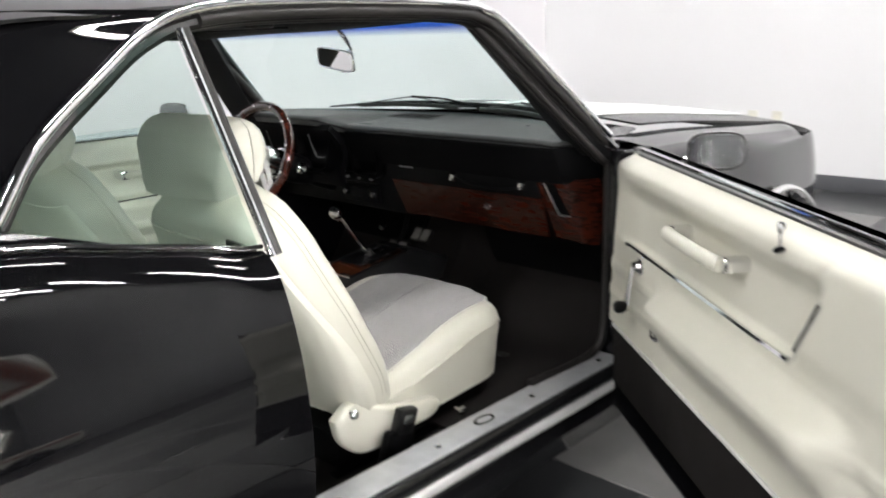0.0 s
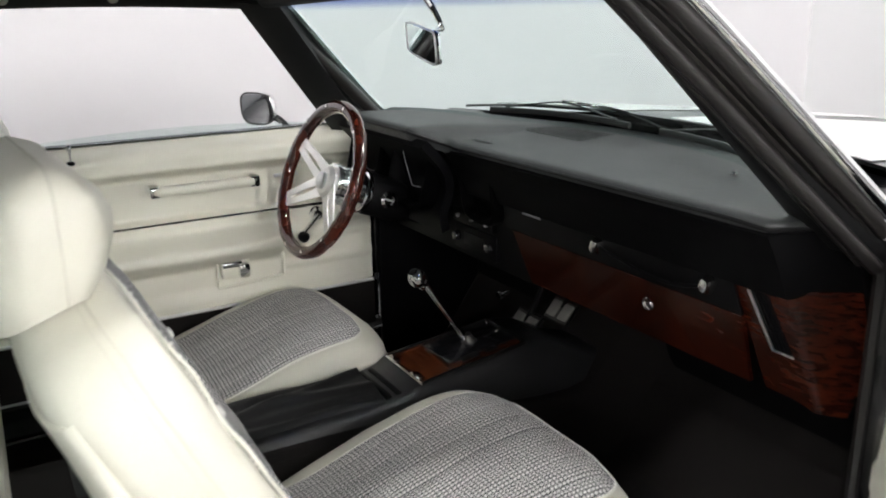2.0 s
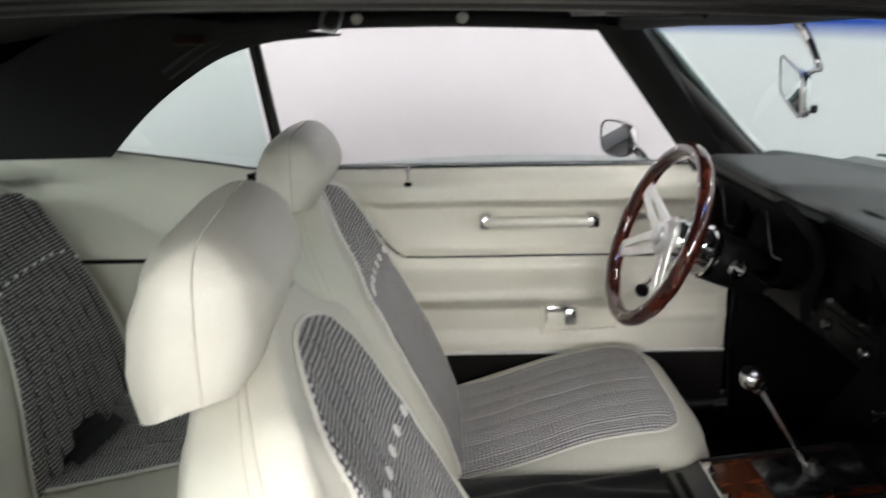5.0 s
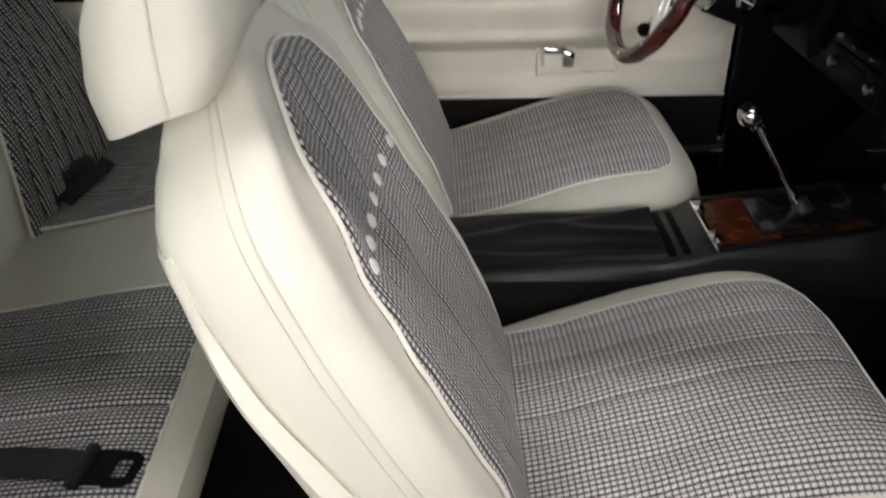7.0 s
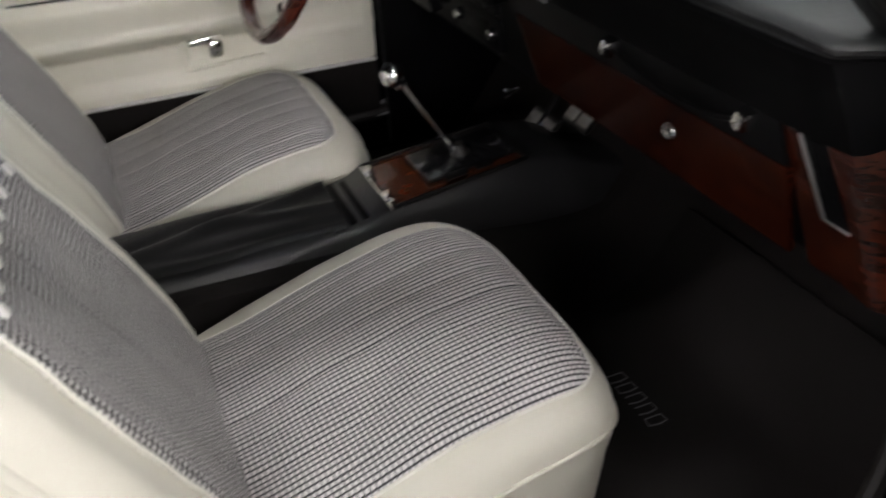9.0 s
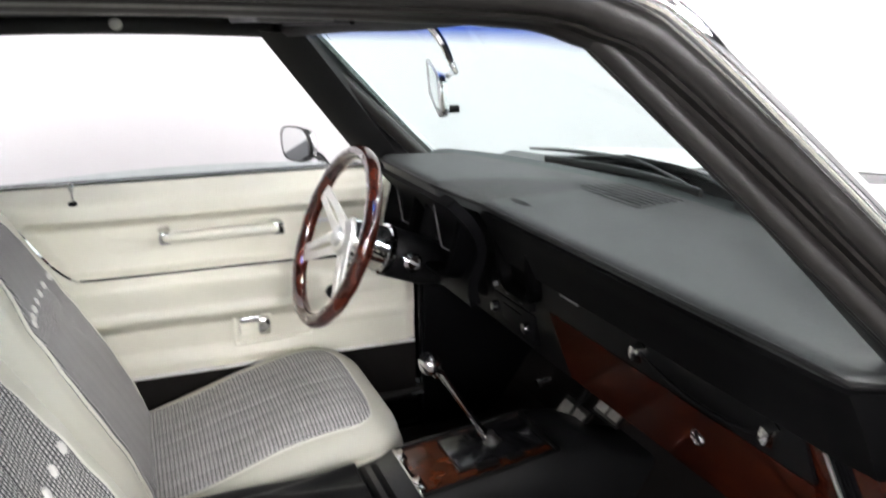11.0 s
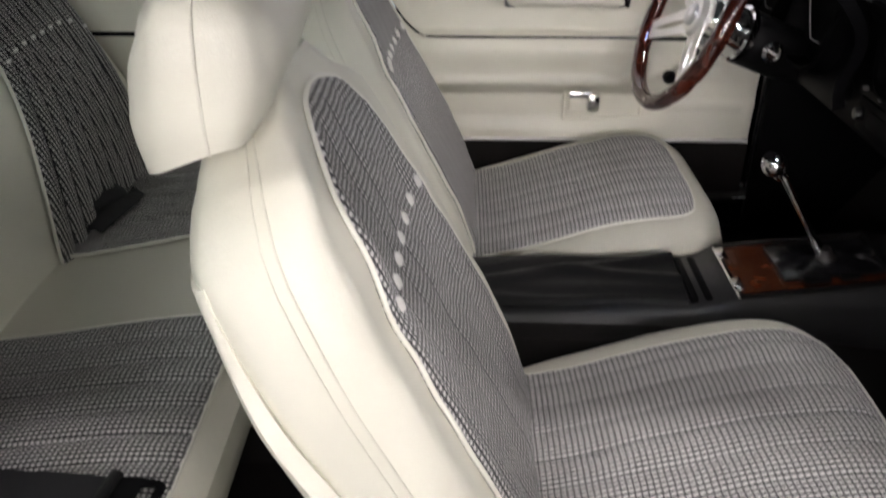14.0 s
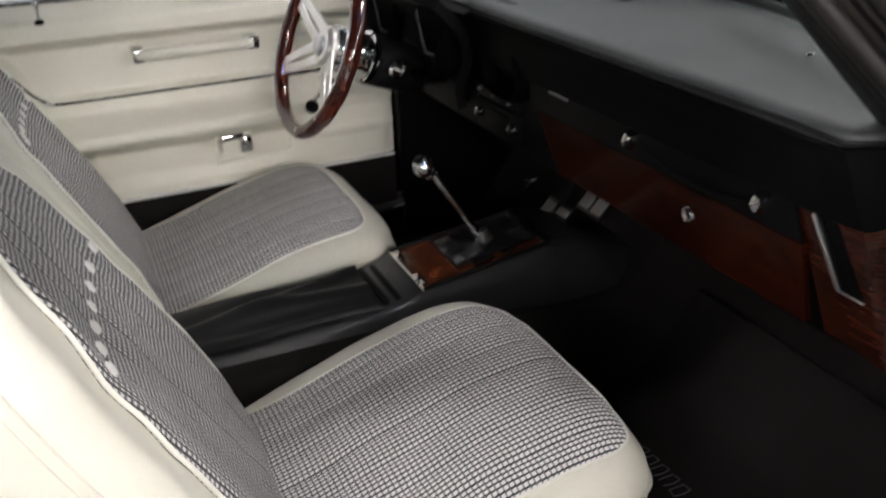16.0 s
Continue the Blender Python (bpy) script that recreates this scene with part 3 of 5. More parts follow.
part("deck_lid", grid(lambda u, v: (-0.82 + 1.64 * u, -0.92 - 1.02 * v, 0.972 - 0.06 * v ** 2 + 0.02 * math.sin(math.pi * u)), 20, 12, 0.005), PAINT, car, "glossy black trunk lid")
part("tail_panel", grid(lambda u, v: ((-0.78 + 1.56 * u), -1.95 - 0.05 * math.sin(math.pi * v), 0.91 - 0.60 * v), 16, 10, 0.01), PAINT, car)
part("rear_bumper", tube([(-0.86, -1.9, 0.50), (-0.8, -2.03, 0.50), (0, -2.08, 0.50), (0.8, -2.03, 0.50), (0.86, -1.9, 0.50)], 0.045, 10), CHROME, car)


def hood_z(x, y):
    return 0.942 - 0.122 * smooth(1.3, 2.9, y) - 0.10 * smooth(2.4, 2.8, y) ** 2 + 0.036 * (1 - (x / 0.69) ** 2)


part("hood", grid(lambda u, v: (-0.685 + 1.37 * u, 1.52 + 1.18 * v + 0.02 * math.sin(math.pi * u), hood_z(-0.685 + 1.37 * u, 1.52 + 1.18 * v)), 64, 30, 0.006), HOOD_PAINT, car, "glossy black crowned hood")
for sx in (1, -1):
    part("hood_stripe", grid(lambda u, v, sx=sx: (sx * (0.09 + 0.45 * u), 1.522 + 1.17 * v + 0.02 * math.sin(math.pi * (0.5 + sx * (0.09 + 0.45 * u) / 1.37)), hood_z(sx * (0.09 + 0.45 * u), 1.522 + 1.17 * v) + 0.004), 30, 30, 0.002), STRIPE, car, "wide white racing stripe")
part("cowl", grid(lambda u, v: (-0.70 + 1.4 * u, 1.36 + 0.17 * math.sin(math.pi * u) + 0.12 * v, 0.90 + 0.03 * v), 30, 4, 0.004), JAMB, car, "black cowl below the windshield")
part("grille", box(-0.54, 0.54, 2.70, 2.72, 0.45, 0.66, 0.01), BLACK_PLASTIC, car)
part("front_bumper", tube([(-0.66, 2.60, 0.46), (-0.56, 2.74, 0.46), (0, 2.80, 0.46), (0.56, 2.74, 0.46), (0.66, 2.60, 0.46)], 0.045, 10), CHROME, car)
part("front_panel", grid(lambda u, v: (-0.60 + 1.2 * u, 2.70 + 0.06 * math.sin(math.pi * u) - 0.02 * v, 0.30 + 0.40 * v), 16, 8, 0.01), PAINT, car)


def screen(u, v):
    """Windshield: u across, v from the cowl, 0, to the header, 1."""
    x = (-1 + 2 * u) * (0.725 + (0.575 - 0.725) * v)
    k = (-1 + 2 * u) ** 2
    y0, y1 = 1.55 - 0.27 * k, 1.015 - 0.075 * k
    return (x, y0 + (y1 - y0) * v, 0.895 + (1.238 - 0.895) * v - 0.008 * k * v + 0.012 * math.sin(math.pi * v))


shield = part("windshield", grid(screen, 28, 20), SCREEN_GLASS, car, "green tinted windshield with a blue shade band")
shield.visible_shadow = False
for sx in (1, -1):
    if sx < 0:
        wt, wb, st, sb = V((-0.560, 0.948, 1.222)), V((-0.700, 1.205, 0.915)), V((-0.595, 0.865, 1.222)), V((-0.725, 1.135, 0.890))
    else:
        wt, wb, st, sb = V((0.547, 0.943, 1.238)), V((0.628, 1.262, 0.900)), V((0.602, 0.915, 1.246)), V((0.722, 1.295, 0.870))
    rings = []
    for k in range(13):
        a, b = wt.lerp(wb, k / 12), st.lerp(sb, k / 12)
        out = V((sx * 0.045, 0.04, 0.02)) if sx < 0 else V((0.022, 0.035, -0.008))
        mid = (a + b) / 2 + V((-sx * 0.006, -0.004, -0.006))
        rings.append([a, mid, b, b + out, (a + b) / 2 + out * 1.2, a + out])
    part("pillar_trim", loft(rings), BLACK_VINYL, car, "black trimmed windshield pillar")
    if sx > 0:
        for shift, r in ((V((0.004, -0.006, -0.006)), 0.010), (V((-0.020, -0.004, -0.004)), 0.007)):
            part("pillar_seal", tube([st.lerp(sb, k / 12) + shift for k in range(13)], r, 10), RUBBER, car, "soft black rubber seal along the windshield pillar")
    part("screen_moulding", tube([V((sx * 0.585, 0.962, 1.24)).lerp(V((sx * 0.745, 1.31, 0.90)), k / 10) for k in range(11)], 0.011, 8), CHROME, car, "bright windshield moulding")
    # quarter glass
    def quarter(u, v, sx=sx):
        a = V((sx * 0.822, 0.168, 0.892)).lerp(V((sx * 0.672, 0.146, 1.232)), v)
        low = curve1([(0, -0.205 if sx > 0 else -0.235), (0.35, -0.205), (0.6, -0.125), (0.8, -0.03), (0.92, 0.05), (1, 0.10)], v)
        z0 = curve1([(0, 0.975 if sx > 0 else 0.915), (0.35, 1.005 if sx > 0 else 0.99), (0.6, 1.085), (0.8, 1.155), (0.92, 1.2), (1, 1.228)], v)
        x0 = curve1([(0, 0.818), (0.35, 0.797), (0.6, 0.762), (0.8, 0.72), (0.92, 0.69), (1, 0.67)], v)
        p = a.lerp(V((sx * x0, low, z0)), u)
        return (sx * (0.824 - 0.44 * (p.z - 0.890) - 0.10 * (p.z - 0.89) * (p.z - 1.23)), p.y, p.z)
    part("quarter_window", grid(quarter, 16, 20), SIDE_GLASS, car, "green tinted rear quarter window")

# inside lining
part("headliner", grid(lambda u, v: (-0.615 + 1.23 * u, 0.93 - 1.36 * v, 1.252 + 0.025 * math.sin(math.pi * u) - 0.02 * (1 - u) * smooth(0.8, 0.93, 0.93 - 1.36 * v) - 0.06 * smooth(0.05, -0.43, 0.93 - 1.36 * v)), 20, 24, 0.004), HEADLINER, car, "black vinyl headliner")
part("header", tube([(-0.60, 0.925, 1.226), (-0.3, 0.975, 1.236), (0, 0.985, 1.239), (0.3, 0.975, 1.248), (0.60, 0.925, 1.258)], 0.020, 10), HEADLINER, car, "black padded windshield header")
for sx in (1, -1):
    part("roof_rail_trim", tube([(sx * 0.612, 0.90 - 0.8 * k / 16, (1.225 if sx < 0 else 1.258) + 0.012 * math.sin(math.pi * k / 16)) for k in range(17)], 0.020 if sx < 0 else 0.012, 10), HEADLINER, car, "black roof side trim")
    # inner C pillar
    line = spline([(0.765, -0.215, 0.99), (0.735, -0.14, 1.07), (0.69, -0.015, 1.15), (0.655, 0.085, 1.212), (0.645, 0.16, 1.235), (0.64, 0.20, 1.245)] if sx > 0 else
                  [(-0.735, -0.175, 0.945), (-0.712, -0.085, 1.035), (-0.69, 0.005, 1.105), (-0.66, 0.11, 1.165), (-0.635, 0.22, 1.195), (-0.622, 0.36, 1.206)], 20)
    part("sail_trim", grid(lambda u, v, sx=sx, line=line: line[int(round(u * 20))].lerp(V((sx * 0.66, -0.75, 0.95)).lerp(V((sx * 0.56, -0.1, 1.262)), u), v), 20, 12, 0.004), HEADLINER, car, "black rear pillar trim")
    trim = grid(lambda u, v, sx=sx: (sx * (0.705 + (0.03 if sx > 0 else 0.078) * v - 0.012 * math.sin(math.pi * v)), (0.115 if sx > 0 else 0.215) - 0.93 * u, 0.30 + (curve1([(-0.8, 0.975), (-0.4, 0.968), (-0.2, 0.95), (0.0, 0.922), (0.12, 0.904), (0.24, 0.896)], (0.115 if sx > 0 else 0.215) - 0.93 * u) - 0.30 - (0.035 if sx > 0 else 0.0)) * v), 30, 20, 0.006)
    q = part("quarter_trim", trim, WHITE_VINYL, car, "white vinyl rear side panel")
    part("trim_line", tube([(sx * 0.712, -0.05 - 0.4 * k / 8, 0.708) for k in range(9)], 0.005, 6), BLACK_PLASTIC, q, "dark trim line")
    part("belt_strip", tube([(sx * (0.742 if sx > 0 else 0.788), y, curve1([(-0.8, 0.975), (-0.4, 0.968), (-0.2, 0.951), (0.0, 0.924), (0.12, 0.906), (0.24, 0.898)], y) - (0.04 if sx > 0 else 0.0)) for y in [0.22 - 0.6 * k / 12 for k in range(13)]], 0.006 if sx > 0 else 0.003, 6), RUBBER, car)

floor_pan = grid(lambda u, v: (lambda x, y: (x, y, 0.235 + 0.20 * (1 - smooth(0.10, 0.19, abs(x + 0.07))) * (1 - 0.2 * smooth(0.9, 1.4, y)) + 0.24 * smooth(1.38, 1.62, y)))(-0.70 + 1.4 * u, -0.55 + 2.2 * v), 70, 44)
solid("car_carpet", floor_pan, CARPET, "black cut-pile carpet over the car's floor and tunnel", "carpet", "structure")
part("firewall", box(-0.70, 0.70, 1.56, 1.58, 0.3, 0.90, 0), BLACK_PLASTIC, car)
part("package_shelf", box(-0.66, 0.66, -0.92, -0.40, 0.935, 0.955, 0.004), HEADLINER, car)
part("underbody", box(-0.78, 0.78, -1.9, 2.65, 0.17, 0.195, 0), BLACK_PLASTIC, car)
for sx in (1, -1):
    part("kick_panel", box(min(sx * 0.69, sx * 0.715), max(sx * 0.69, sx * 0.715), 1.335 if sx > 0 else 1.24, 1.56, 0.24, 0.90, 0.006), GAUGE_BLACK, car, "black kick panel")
    part("wheel_house", box(min(sx * 0.45, sx * 0.70), max(sx * 0.45, sx * 0.70), -0.62, -0.55, 0.25, 0.94, 0.01), HEADLINER, car)

# ---- the doors ----
def door(sx, label, opened):
    hinge = V((sx * 0.806, 1.331, 0.30))
    top = part("door", moved(mirrored(grid(lambda u, v: side_point(1.338 - 1.165 * u, v * 0.999, 0.905), 50, 34), sx), Matrix.Translation(-hinge)), PAINT, car, label)
    top.location = hinge

    def inner(u, v):
        """The moulded panel: an overhanging top roll, a hollow middle, and an armrest over a drawn-in lower part."""
        z = 0.475 + 0.432 * v
        y = 1.225 + (0.07 * (1 - v) if sx > 0 else 0.0) * (1 - u) ** 2 - (1.10 if sx > 0 else 0.995) * u
        x = 0.706
        rear_line = (0.375 if sx > 0 else 0.440) - 0.58 * (z - 0.708)
        ahead = smooth(rear_line, rear_line + 0.035, y)
        fore = smooth(1.235, 1.08, y) if sx > 0 else 1.0
        x += (0.018 * fore if sx > 0 else 0.030) * smooth(0.704, 0.722, z) * (1 - smooth(0.812, 0.842 if sx < 0 else 0.87, z)) * ahead
        x -= (0.010 * fore if sx > 0 else 0.020) * smooth(0.818, 0.846 if sx < 0 else 0.87, z) * (1 - smooth(0.868, 0.907, z)) * smooth(rear_line - 0.02, rear_line + 0.06, y)
        x -= 0.010 * (1 - ahead) * smooth(0.70, 0.75, z) * (1 - smooth(0.87, 0.907, z))
        end = (0.95, 0.85) if sx > 0 else (1.04, 0.88)
        rest = smooth(*end, y) * (smooth(0.20, 0.30, y) if sx > 0 else smooth(0.27, 0.335, y))
        # rounded shelf: full at its upper edge, drawn in below
        x -= (0.058 if sx > 0 else 0.066) * rest * smooth(0.52 if sx > 0 else 0.575, 0.630, z) * (1 - smooth(0.640, 0.690, z)) ** 1.4
        x += (0.0 if sx > 0 else 0.012) * rest * smooth(0.49, 0.53, z) * (1 - smooth(0.575, 0.60, z))
        x -= 0.004 * (1 - rest) * (smooth(0.61, 0.625, z) * (1 - smooth(0.635, 0.65, z)) + smooth(0.54, 0.555, z) * (1 - smooth(0.56, 0.575, z)))
        x += 0.040 * smooth(0.878, 0.907, z) ** 2
        x += 0.012 * smooth(0.03, 0.0, u) + 0.012 * smooth(0.97, 1.0, u)
        return (x, y, z)

    def put(name, bm, mat, parent=None, text=""):
        return part(name, mirrored(bm, sx), mat, top, text)

    put("inner_panel", grid(inner, 110, 96, 0.005), WHITE_VINYL, text="moulded white vinyl door panel with an armrest")
    put("lower_panel", box(0.705, 0.72, 0.125, 1.225, 0.315, 0.470, 0.005), CARPET, text="black carpeted lower door panel")
    put("lower_trim", tube([(0.703, 1.22 - 1.09 * k / 8, 0.4735) for k in range(9)], 0.0045, 6), MOULDING, text="thin bright strip")
    put("rear_edge", grid(lambda u, v: (lambda p: (p.x + (0.716 - p.x) * u, 0.172 - 0.045 * u, max(p.z, 0.235)))(side_point(0.174, v, 0.905)), 6, 24, 0.004), JAMB, text="black painted door edge")
    put("front_edge", grid(lambda u, v: (lambda p: (p.x - 0.01 + (0.716 - p.x + 0.01) * u, 1.33 - 0.09 * u, max(p.z, 0.235)))(side_point(1.33, v, 0.905)), 6, 24, 0.004), JAMB)
    put("bottom_edge", box(0.722, 0.87, 0.20, 1.30, 0.232, 0.24, 0), JAMB)
    put("belt_seal", tube([(0.762, 1.24 - 1.0 * k / 12, 0.9035 if sx > 0 else 0.901) for k in range(13)], 0.008 if sx > 0 else 0.005, 8, flat=0.7), RUBBER, text="black rubber belt seal")
    put("belt_edge", tube([(0.792, 1.30 - 1.11 * k / 12, 0.903) for k in range(13)], 0.016, 8, flat=0.5), PAINT)
    put("belt_chrome", tube([(0.782 if sx > 0 else 0.760, 1.25 - 1.04 * k / 12, 0.909) for k in range(13)], 0.0045 if sx > 0 else 0.0032, 8), CHROME, text="thin bright belt moulding")
    if sx < 0:
        glass = put("door_glass", grid(lambda u, v: (0.772, 1.15 - 0.93 * u, 0.89 + (0.022 + 0.020 * math.sin(math.pi * min(1, u * 1.1))) * v), 20, 3, 0.005), EDGE_GLASS, text="top edge of the lowered door glass")
        glass.visible_shadow = False
    back = 0.075 if sx > 0 else 0.0
    line = spline([(0.699, 1.13, 0.708), (0.699, 0.8, 0.708), (0.699, 0.50 - back, 0.708), (0.697, 0.462 - back, 0.714), (0.696, 0.443 - back, 0.73), (0.693, 0.415 - back, 0.768), (0.692, 0.375 - back, 0.832)], 60)
    line = [V((inner((1.225 - p.y) / (1.10 if sx > 0 else 0.995), (p.z - 0.475) / 0.432)[0] - 0.002, p.y, p.z)) for p in line]
    put("trim_strip", tube(line, 0.0055 if sx > 0 else 0.0045, 6), CHROME, text="thin bright trim strip that turns up at its end")
    # pull handle
    py, pz = (0.692, 0.815) if sx > 0 else (0.775, 0.798)
    pull = put("pull_handle", tube(spline([(0.676, py + 0.117, pz - 0.003), (0.668, py + 0.09, pz - 0.001), (0.665, py, pz), (0.668, py - 0.09, pz - 0.001), (0.676, py - 0.117, pz - 0.003)], 24), 0.0125 if sx < 0 else 0.0145, 10), WHITE_VINYL, text="padded white pull handle")
    for y in (py + 0.12, py - 0.12):
        put("handle_end", box(0.676 if sx > 0 else 0.666, 0.733, y - 0.011, y + (0.011 if sx > 0 else 0.016), pz - 0.017, pz + 0.012, 0.006), CHROME, pull, "bright end cap")
    # lock button
    knob = put("lock_knob", moved(lathe([(0.003, 0), (0.003, 0.022), (0.0055, 0.024), (0.0065, 0.036), (0.004, 0.040)], 12), pose(0.690, 0.486 - back, 0.884)), CHROME, text="bright lock button")
    put("lock_ferrule", moved(lathe([(0.009, 0), (0.009, 0.003), (0.004, 0.006)], 12), pose(0.689, 0.486 - back, 0.880, 0, -20)), GAUGE_BLACK, knob)
    # window crank, turned its own way on each door
    hy, hz, ky, kz = (1.044, 0.675, 1.041, 0.583) if sx > 0 else (1.065, 0.682, 1.010, 0.637)
    crank = put("window_crank", tube(spline([(0.690, hy, hz), (0.682, (hy + ky) / 2, (hz + kz) / 2), (0.676, ky, kz)], 12), 0.008, 8, flat=0.7), CHROME, text="bright window crank")
    put("crank_hub", moved(lathe([(0.020, 0), (0.020, 0.006), (0.014, 0.012), (0.012, 0.022)], 16), pose(0.712, hy, hz, 0, -90)), CHROME, crank)
    put("crank_knob", moved(lathe([(0.009, 0), (0.014, 0.008), (0.015, 0.020), (0.010, 0.028)], 16), pose(0.674, ky, kz, 0, -90)), BLACK_PLASTIC, crank, "black crank knob")
    # release handle in its housing
    ry = 0.0 if sx < 0 else 0.045
    dx = 0.0 if sx < 0 else 0.012
    put("release_bezel", tube([V(a).lerp(V(b), k / 8) for a, b in (((0.7 + dx, 0.79 + ry, 0.61), (0.7 + dx, 0.965 + ry, 0.615)), ((0.7 + dx, 0.965 + ry, 0.615), (0.7 + dx, 0.963 + ry, 0.532)), ((0.7 + dx, 0.963 + ry, 0.532), (0.7 + dx, 0.79 + ry, 0.524)), ((0.7 + dx, 0.79 + ry, 0.524), (0.7 + dx, 0.79 + ry, 0.61))) for k in range(8)], 0.004, 6, closed=True), WHITE_PLASTIC, text="raised frame round the release handle")
    # Pocket is a solid block, black on the open door to stand for shade.
    put("release_pocket", box(0.690 + dx, 0.712 + dx, 0.800 + ry, 0.872 + ry, 0.548, 0.600, 0.004), WHITE_PLASTIC if sx < 0 else GAUGE_BLACK, text="block in the release recess, black on the open door for shade")
    lever = put("release_handle", box(0.668 + dx, 0.692 + dx, 0.838 + ry, 0.868 + ry, 0.550, 0.590, 0.009), CHROME, text="bright door release handle")
    put("lever_arm", box(0.676 + dx, 0.692 + dx, 0.798 + ry, 0.850 + ry, 0.580, 0.596, 0.005), CHROME, lever)
    put("emblem", box(0.7265, 0.7295, 0.965, 1.03, 0.787, 0.797, 0.0015), SATIN, text="small bright emblem bar")
    # side mirror
    mx, my, mz, turn = (0.915, 1.125, 0.915, -12) if sx > 0 else (0.935, 0.995, 0.943, -27)
    wide = 1.0 if sx > 0 else 0.84
    mirror = put("side_mirror", moved(joined(loft([[V((wide * 0.068 * a * math.copysign(abs(math.cos(q)) ** 0.6, math.cos(q)), d, 0.045 * a * math.copysign(abs(math.sin(q)) ** 0.6, math.sin(q)))) for q in [2 * math.pi * k / 32 for k in range(32)]]
                   for a, d in ((0.97, 0.0), (1.0, 0.004), (1.0, 0.012), (0.9, 0.03), (0.6, 0.045), (0.2, 0.05))])), pose(mx, my, mz, 3 if sx > 0 else 4, 0, turn)), CHROME, text="chromed round-cornered side mirror")
    put("mirror_glass", moved(loft([[V((wide * 0.061 * math.copysign(abs(math.cos(q)) ** 0.6, math.cos(q)), d, 0.039 * math.copysign(abs(math.sin(q)) ** 0.6, math.sin(q)))) for q in [2 * math.pi * k / 32 for k in range(32)]] for d in (-0.0015, 0.004)]), pose(mx, my, mz, 3 if sx > 0 else 4, 0, turn)), MIRROR, mirror, "mirror glass")
    put("mirror_rim", moved(tube([V((wide * 0.0665 * math.copysign(abs(math.cos(q)) ** 0.6, math.cos(q)), -0.0005, 0.0435 * math.copysign(abs(math.sin(q)) ** 0.6, math.sin(q)))) for q in [2 * math.pi * k / 40 for k in range(40)]], 0.0022, 6, closed=True), pose(mx, my, mz, 3 if sx > 0 else 4, 0, turn)), RUBBER, mirror, "thin dark rim")
    put("mirror_arm", tube(spline([(mx - 0.01, my + 0.025, mz - 0.013), (mx - 0.04, my + 0.055, mz - 0.033), (0.860, my + 0.065, 0.890)], 8), [0.010] * 9, 8), CHROME, mirror)
    top.rotation_euler = (0, 0, sx * radians(opened))
    return top


door(1, "open door, black outside with a white vinyl inner panel", 51)
door(-1, "closed door, black outside with a white vinyl inner panel", 0)

# ---- front seats ----
BACK_LINE = [(0.043, 0.395), (0.031, 0.448), (0.000, 0.52), (-0.052, 0.62), (-0.096, 0.70), (-0.127, 0.76), (-0.160, 0.83), (-0.193, 0.90), (-0.214, 0.938), (-0.226, 0.958)]
BACK_HALF = [(0.0, 0.24), (0.15, 0.255), (0.45, 0.26), (0.62, 0.252), (0.74, 0.24), (0.81, 0.2274), (0.865, 0.2061), (0.9, 0.178), (0.93, 0.1462), (0.96, 0.1244), (1.0, 0.09)]
BACK_DEEP = [(0.0, 0.132), (0.26, 0.134), (0.53, 0.128), (0.72, 0.130), (0.85, 0.134), (0.92, 0.124), (1.0, 0.085)]
back_curve = spline([(0, y, z) for y, z in BACK_LINE], 60)


def back_at(s):
    k = min(int(s * 60), 59)
    p = back_curve[k].lerp(back_curve[k + 1], s * 60 - k)
    d = (back_curve[k + 1] - back_curve[k]).normalized()
    return p, V((0, -d.z, d.y))


def bolster(s, k):
    """How far the side bolsters stand out before the middle; k is 0 there and 1 at the edge."""
    return 0.013 * smooth(0.25, 0.75, k) * (1 - smooth(0.92, 1.0, k)) * math.sin(math.pi * min(1.0, 0.15 + 0.85 * (1 - s)))


def back_point(s, q, grow=0.0):
    """Round the backrest at height s: q from 0 to 1, front face first."""
    p, rear = back_at(s)
    w, deep = curve1(BACK_HALF, s) + grow, curve1(BACK_DEEP, s) + 2 * grow
    a = 2 * math.pi * q - math.pi / 2
    c, t = math.cos(a), math.sin(a)
    x = w * math.copysign(abs(c) ** (0.34 if t < 0 else 0.34 + 0.30 * min(1.0, t)), c)
    r = 0.5 + 0.5 * math.copysign(abs(t) ** (0.42 if t < 0 else 0.62), t)
    roll = 0.013 * smooth(0.74, 0.95, abs(x) / w) * max(0.0, -t) ** 0.25 * (1 - smooth(0.86, 0.97, s))
    return p + V((x, 0, 0)) + rear * (deep * r - grow - (bolster(s, abs(x) / w) + sag(2 * x, 3 * s, 0, 0.3, 0.004)) * max(0.0, -t) - roll)


# steps round the backrest, close together on its flat faces
corner = [math.asin((0.97 * k / 20) ** (1 / 0.34)) / (2 * math.pi) for k in range(21)]
corner += [corner[-1] + (0.25 - corner[-1]) * k / 8 for k in range(1, 8)]
round_back = corner + [0.25] + [0.5 - q for q in reversed(corner)] + [0.5 + q for q in corner[1:]] + [0.75] + [1.0 - q for q in reversed(corner[1:])]


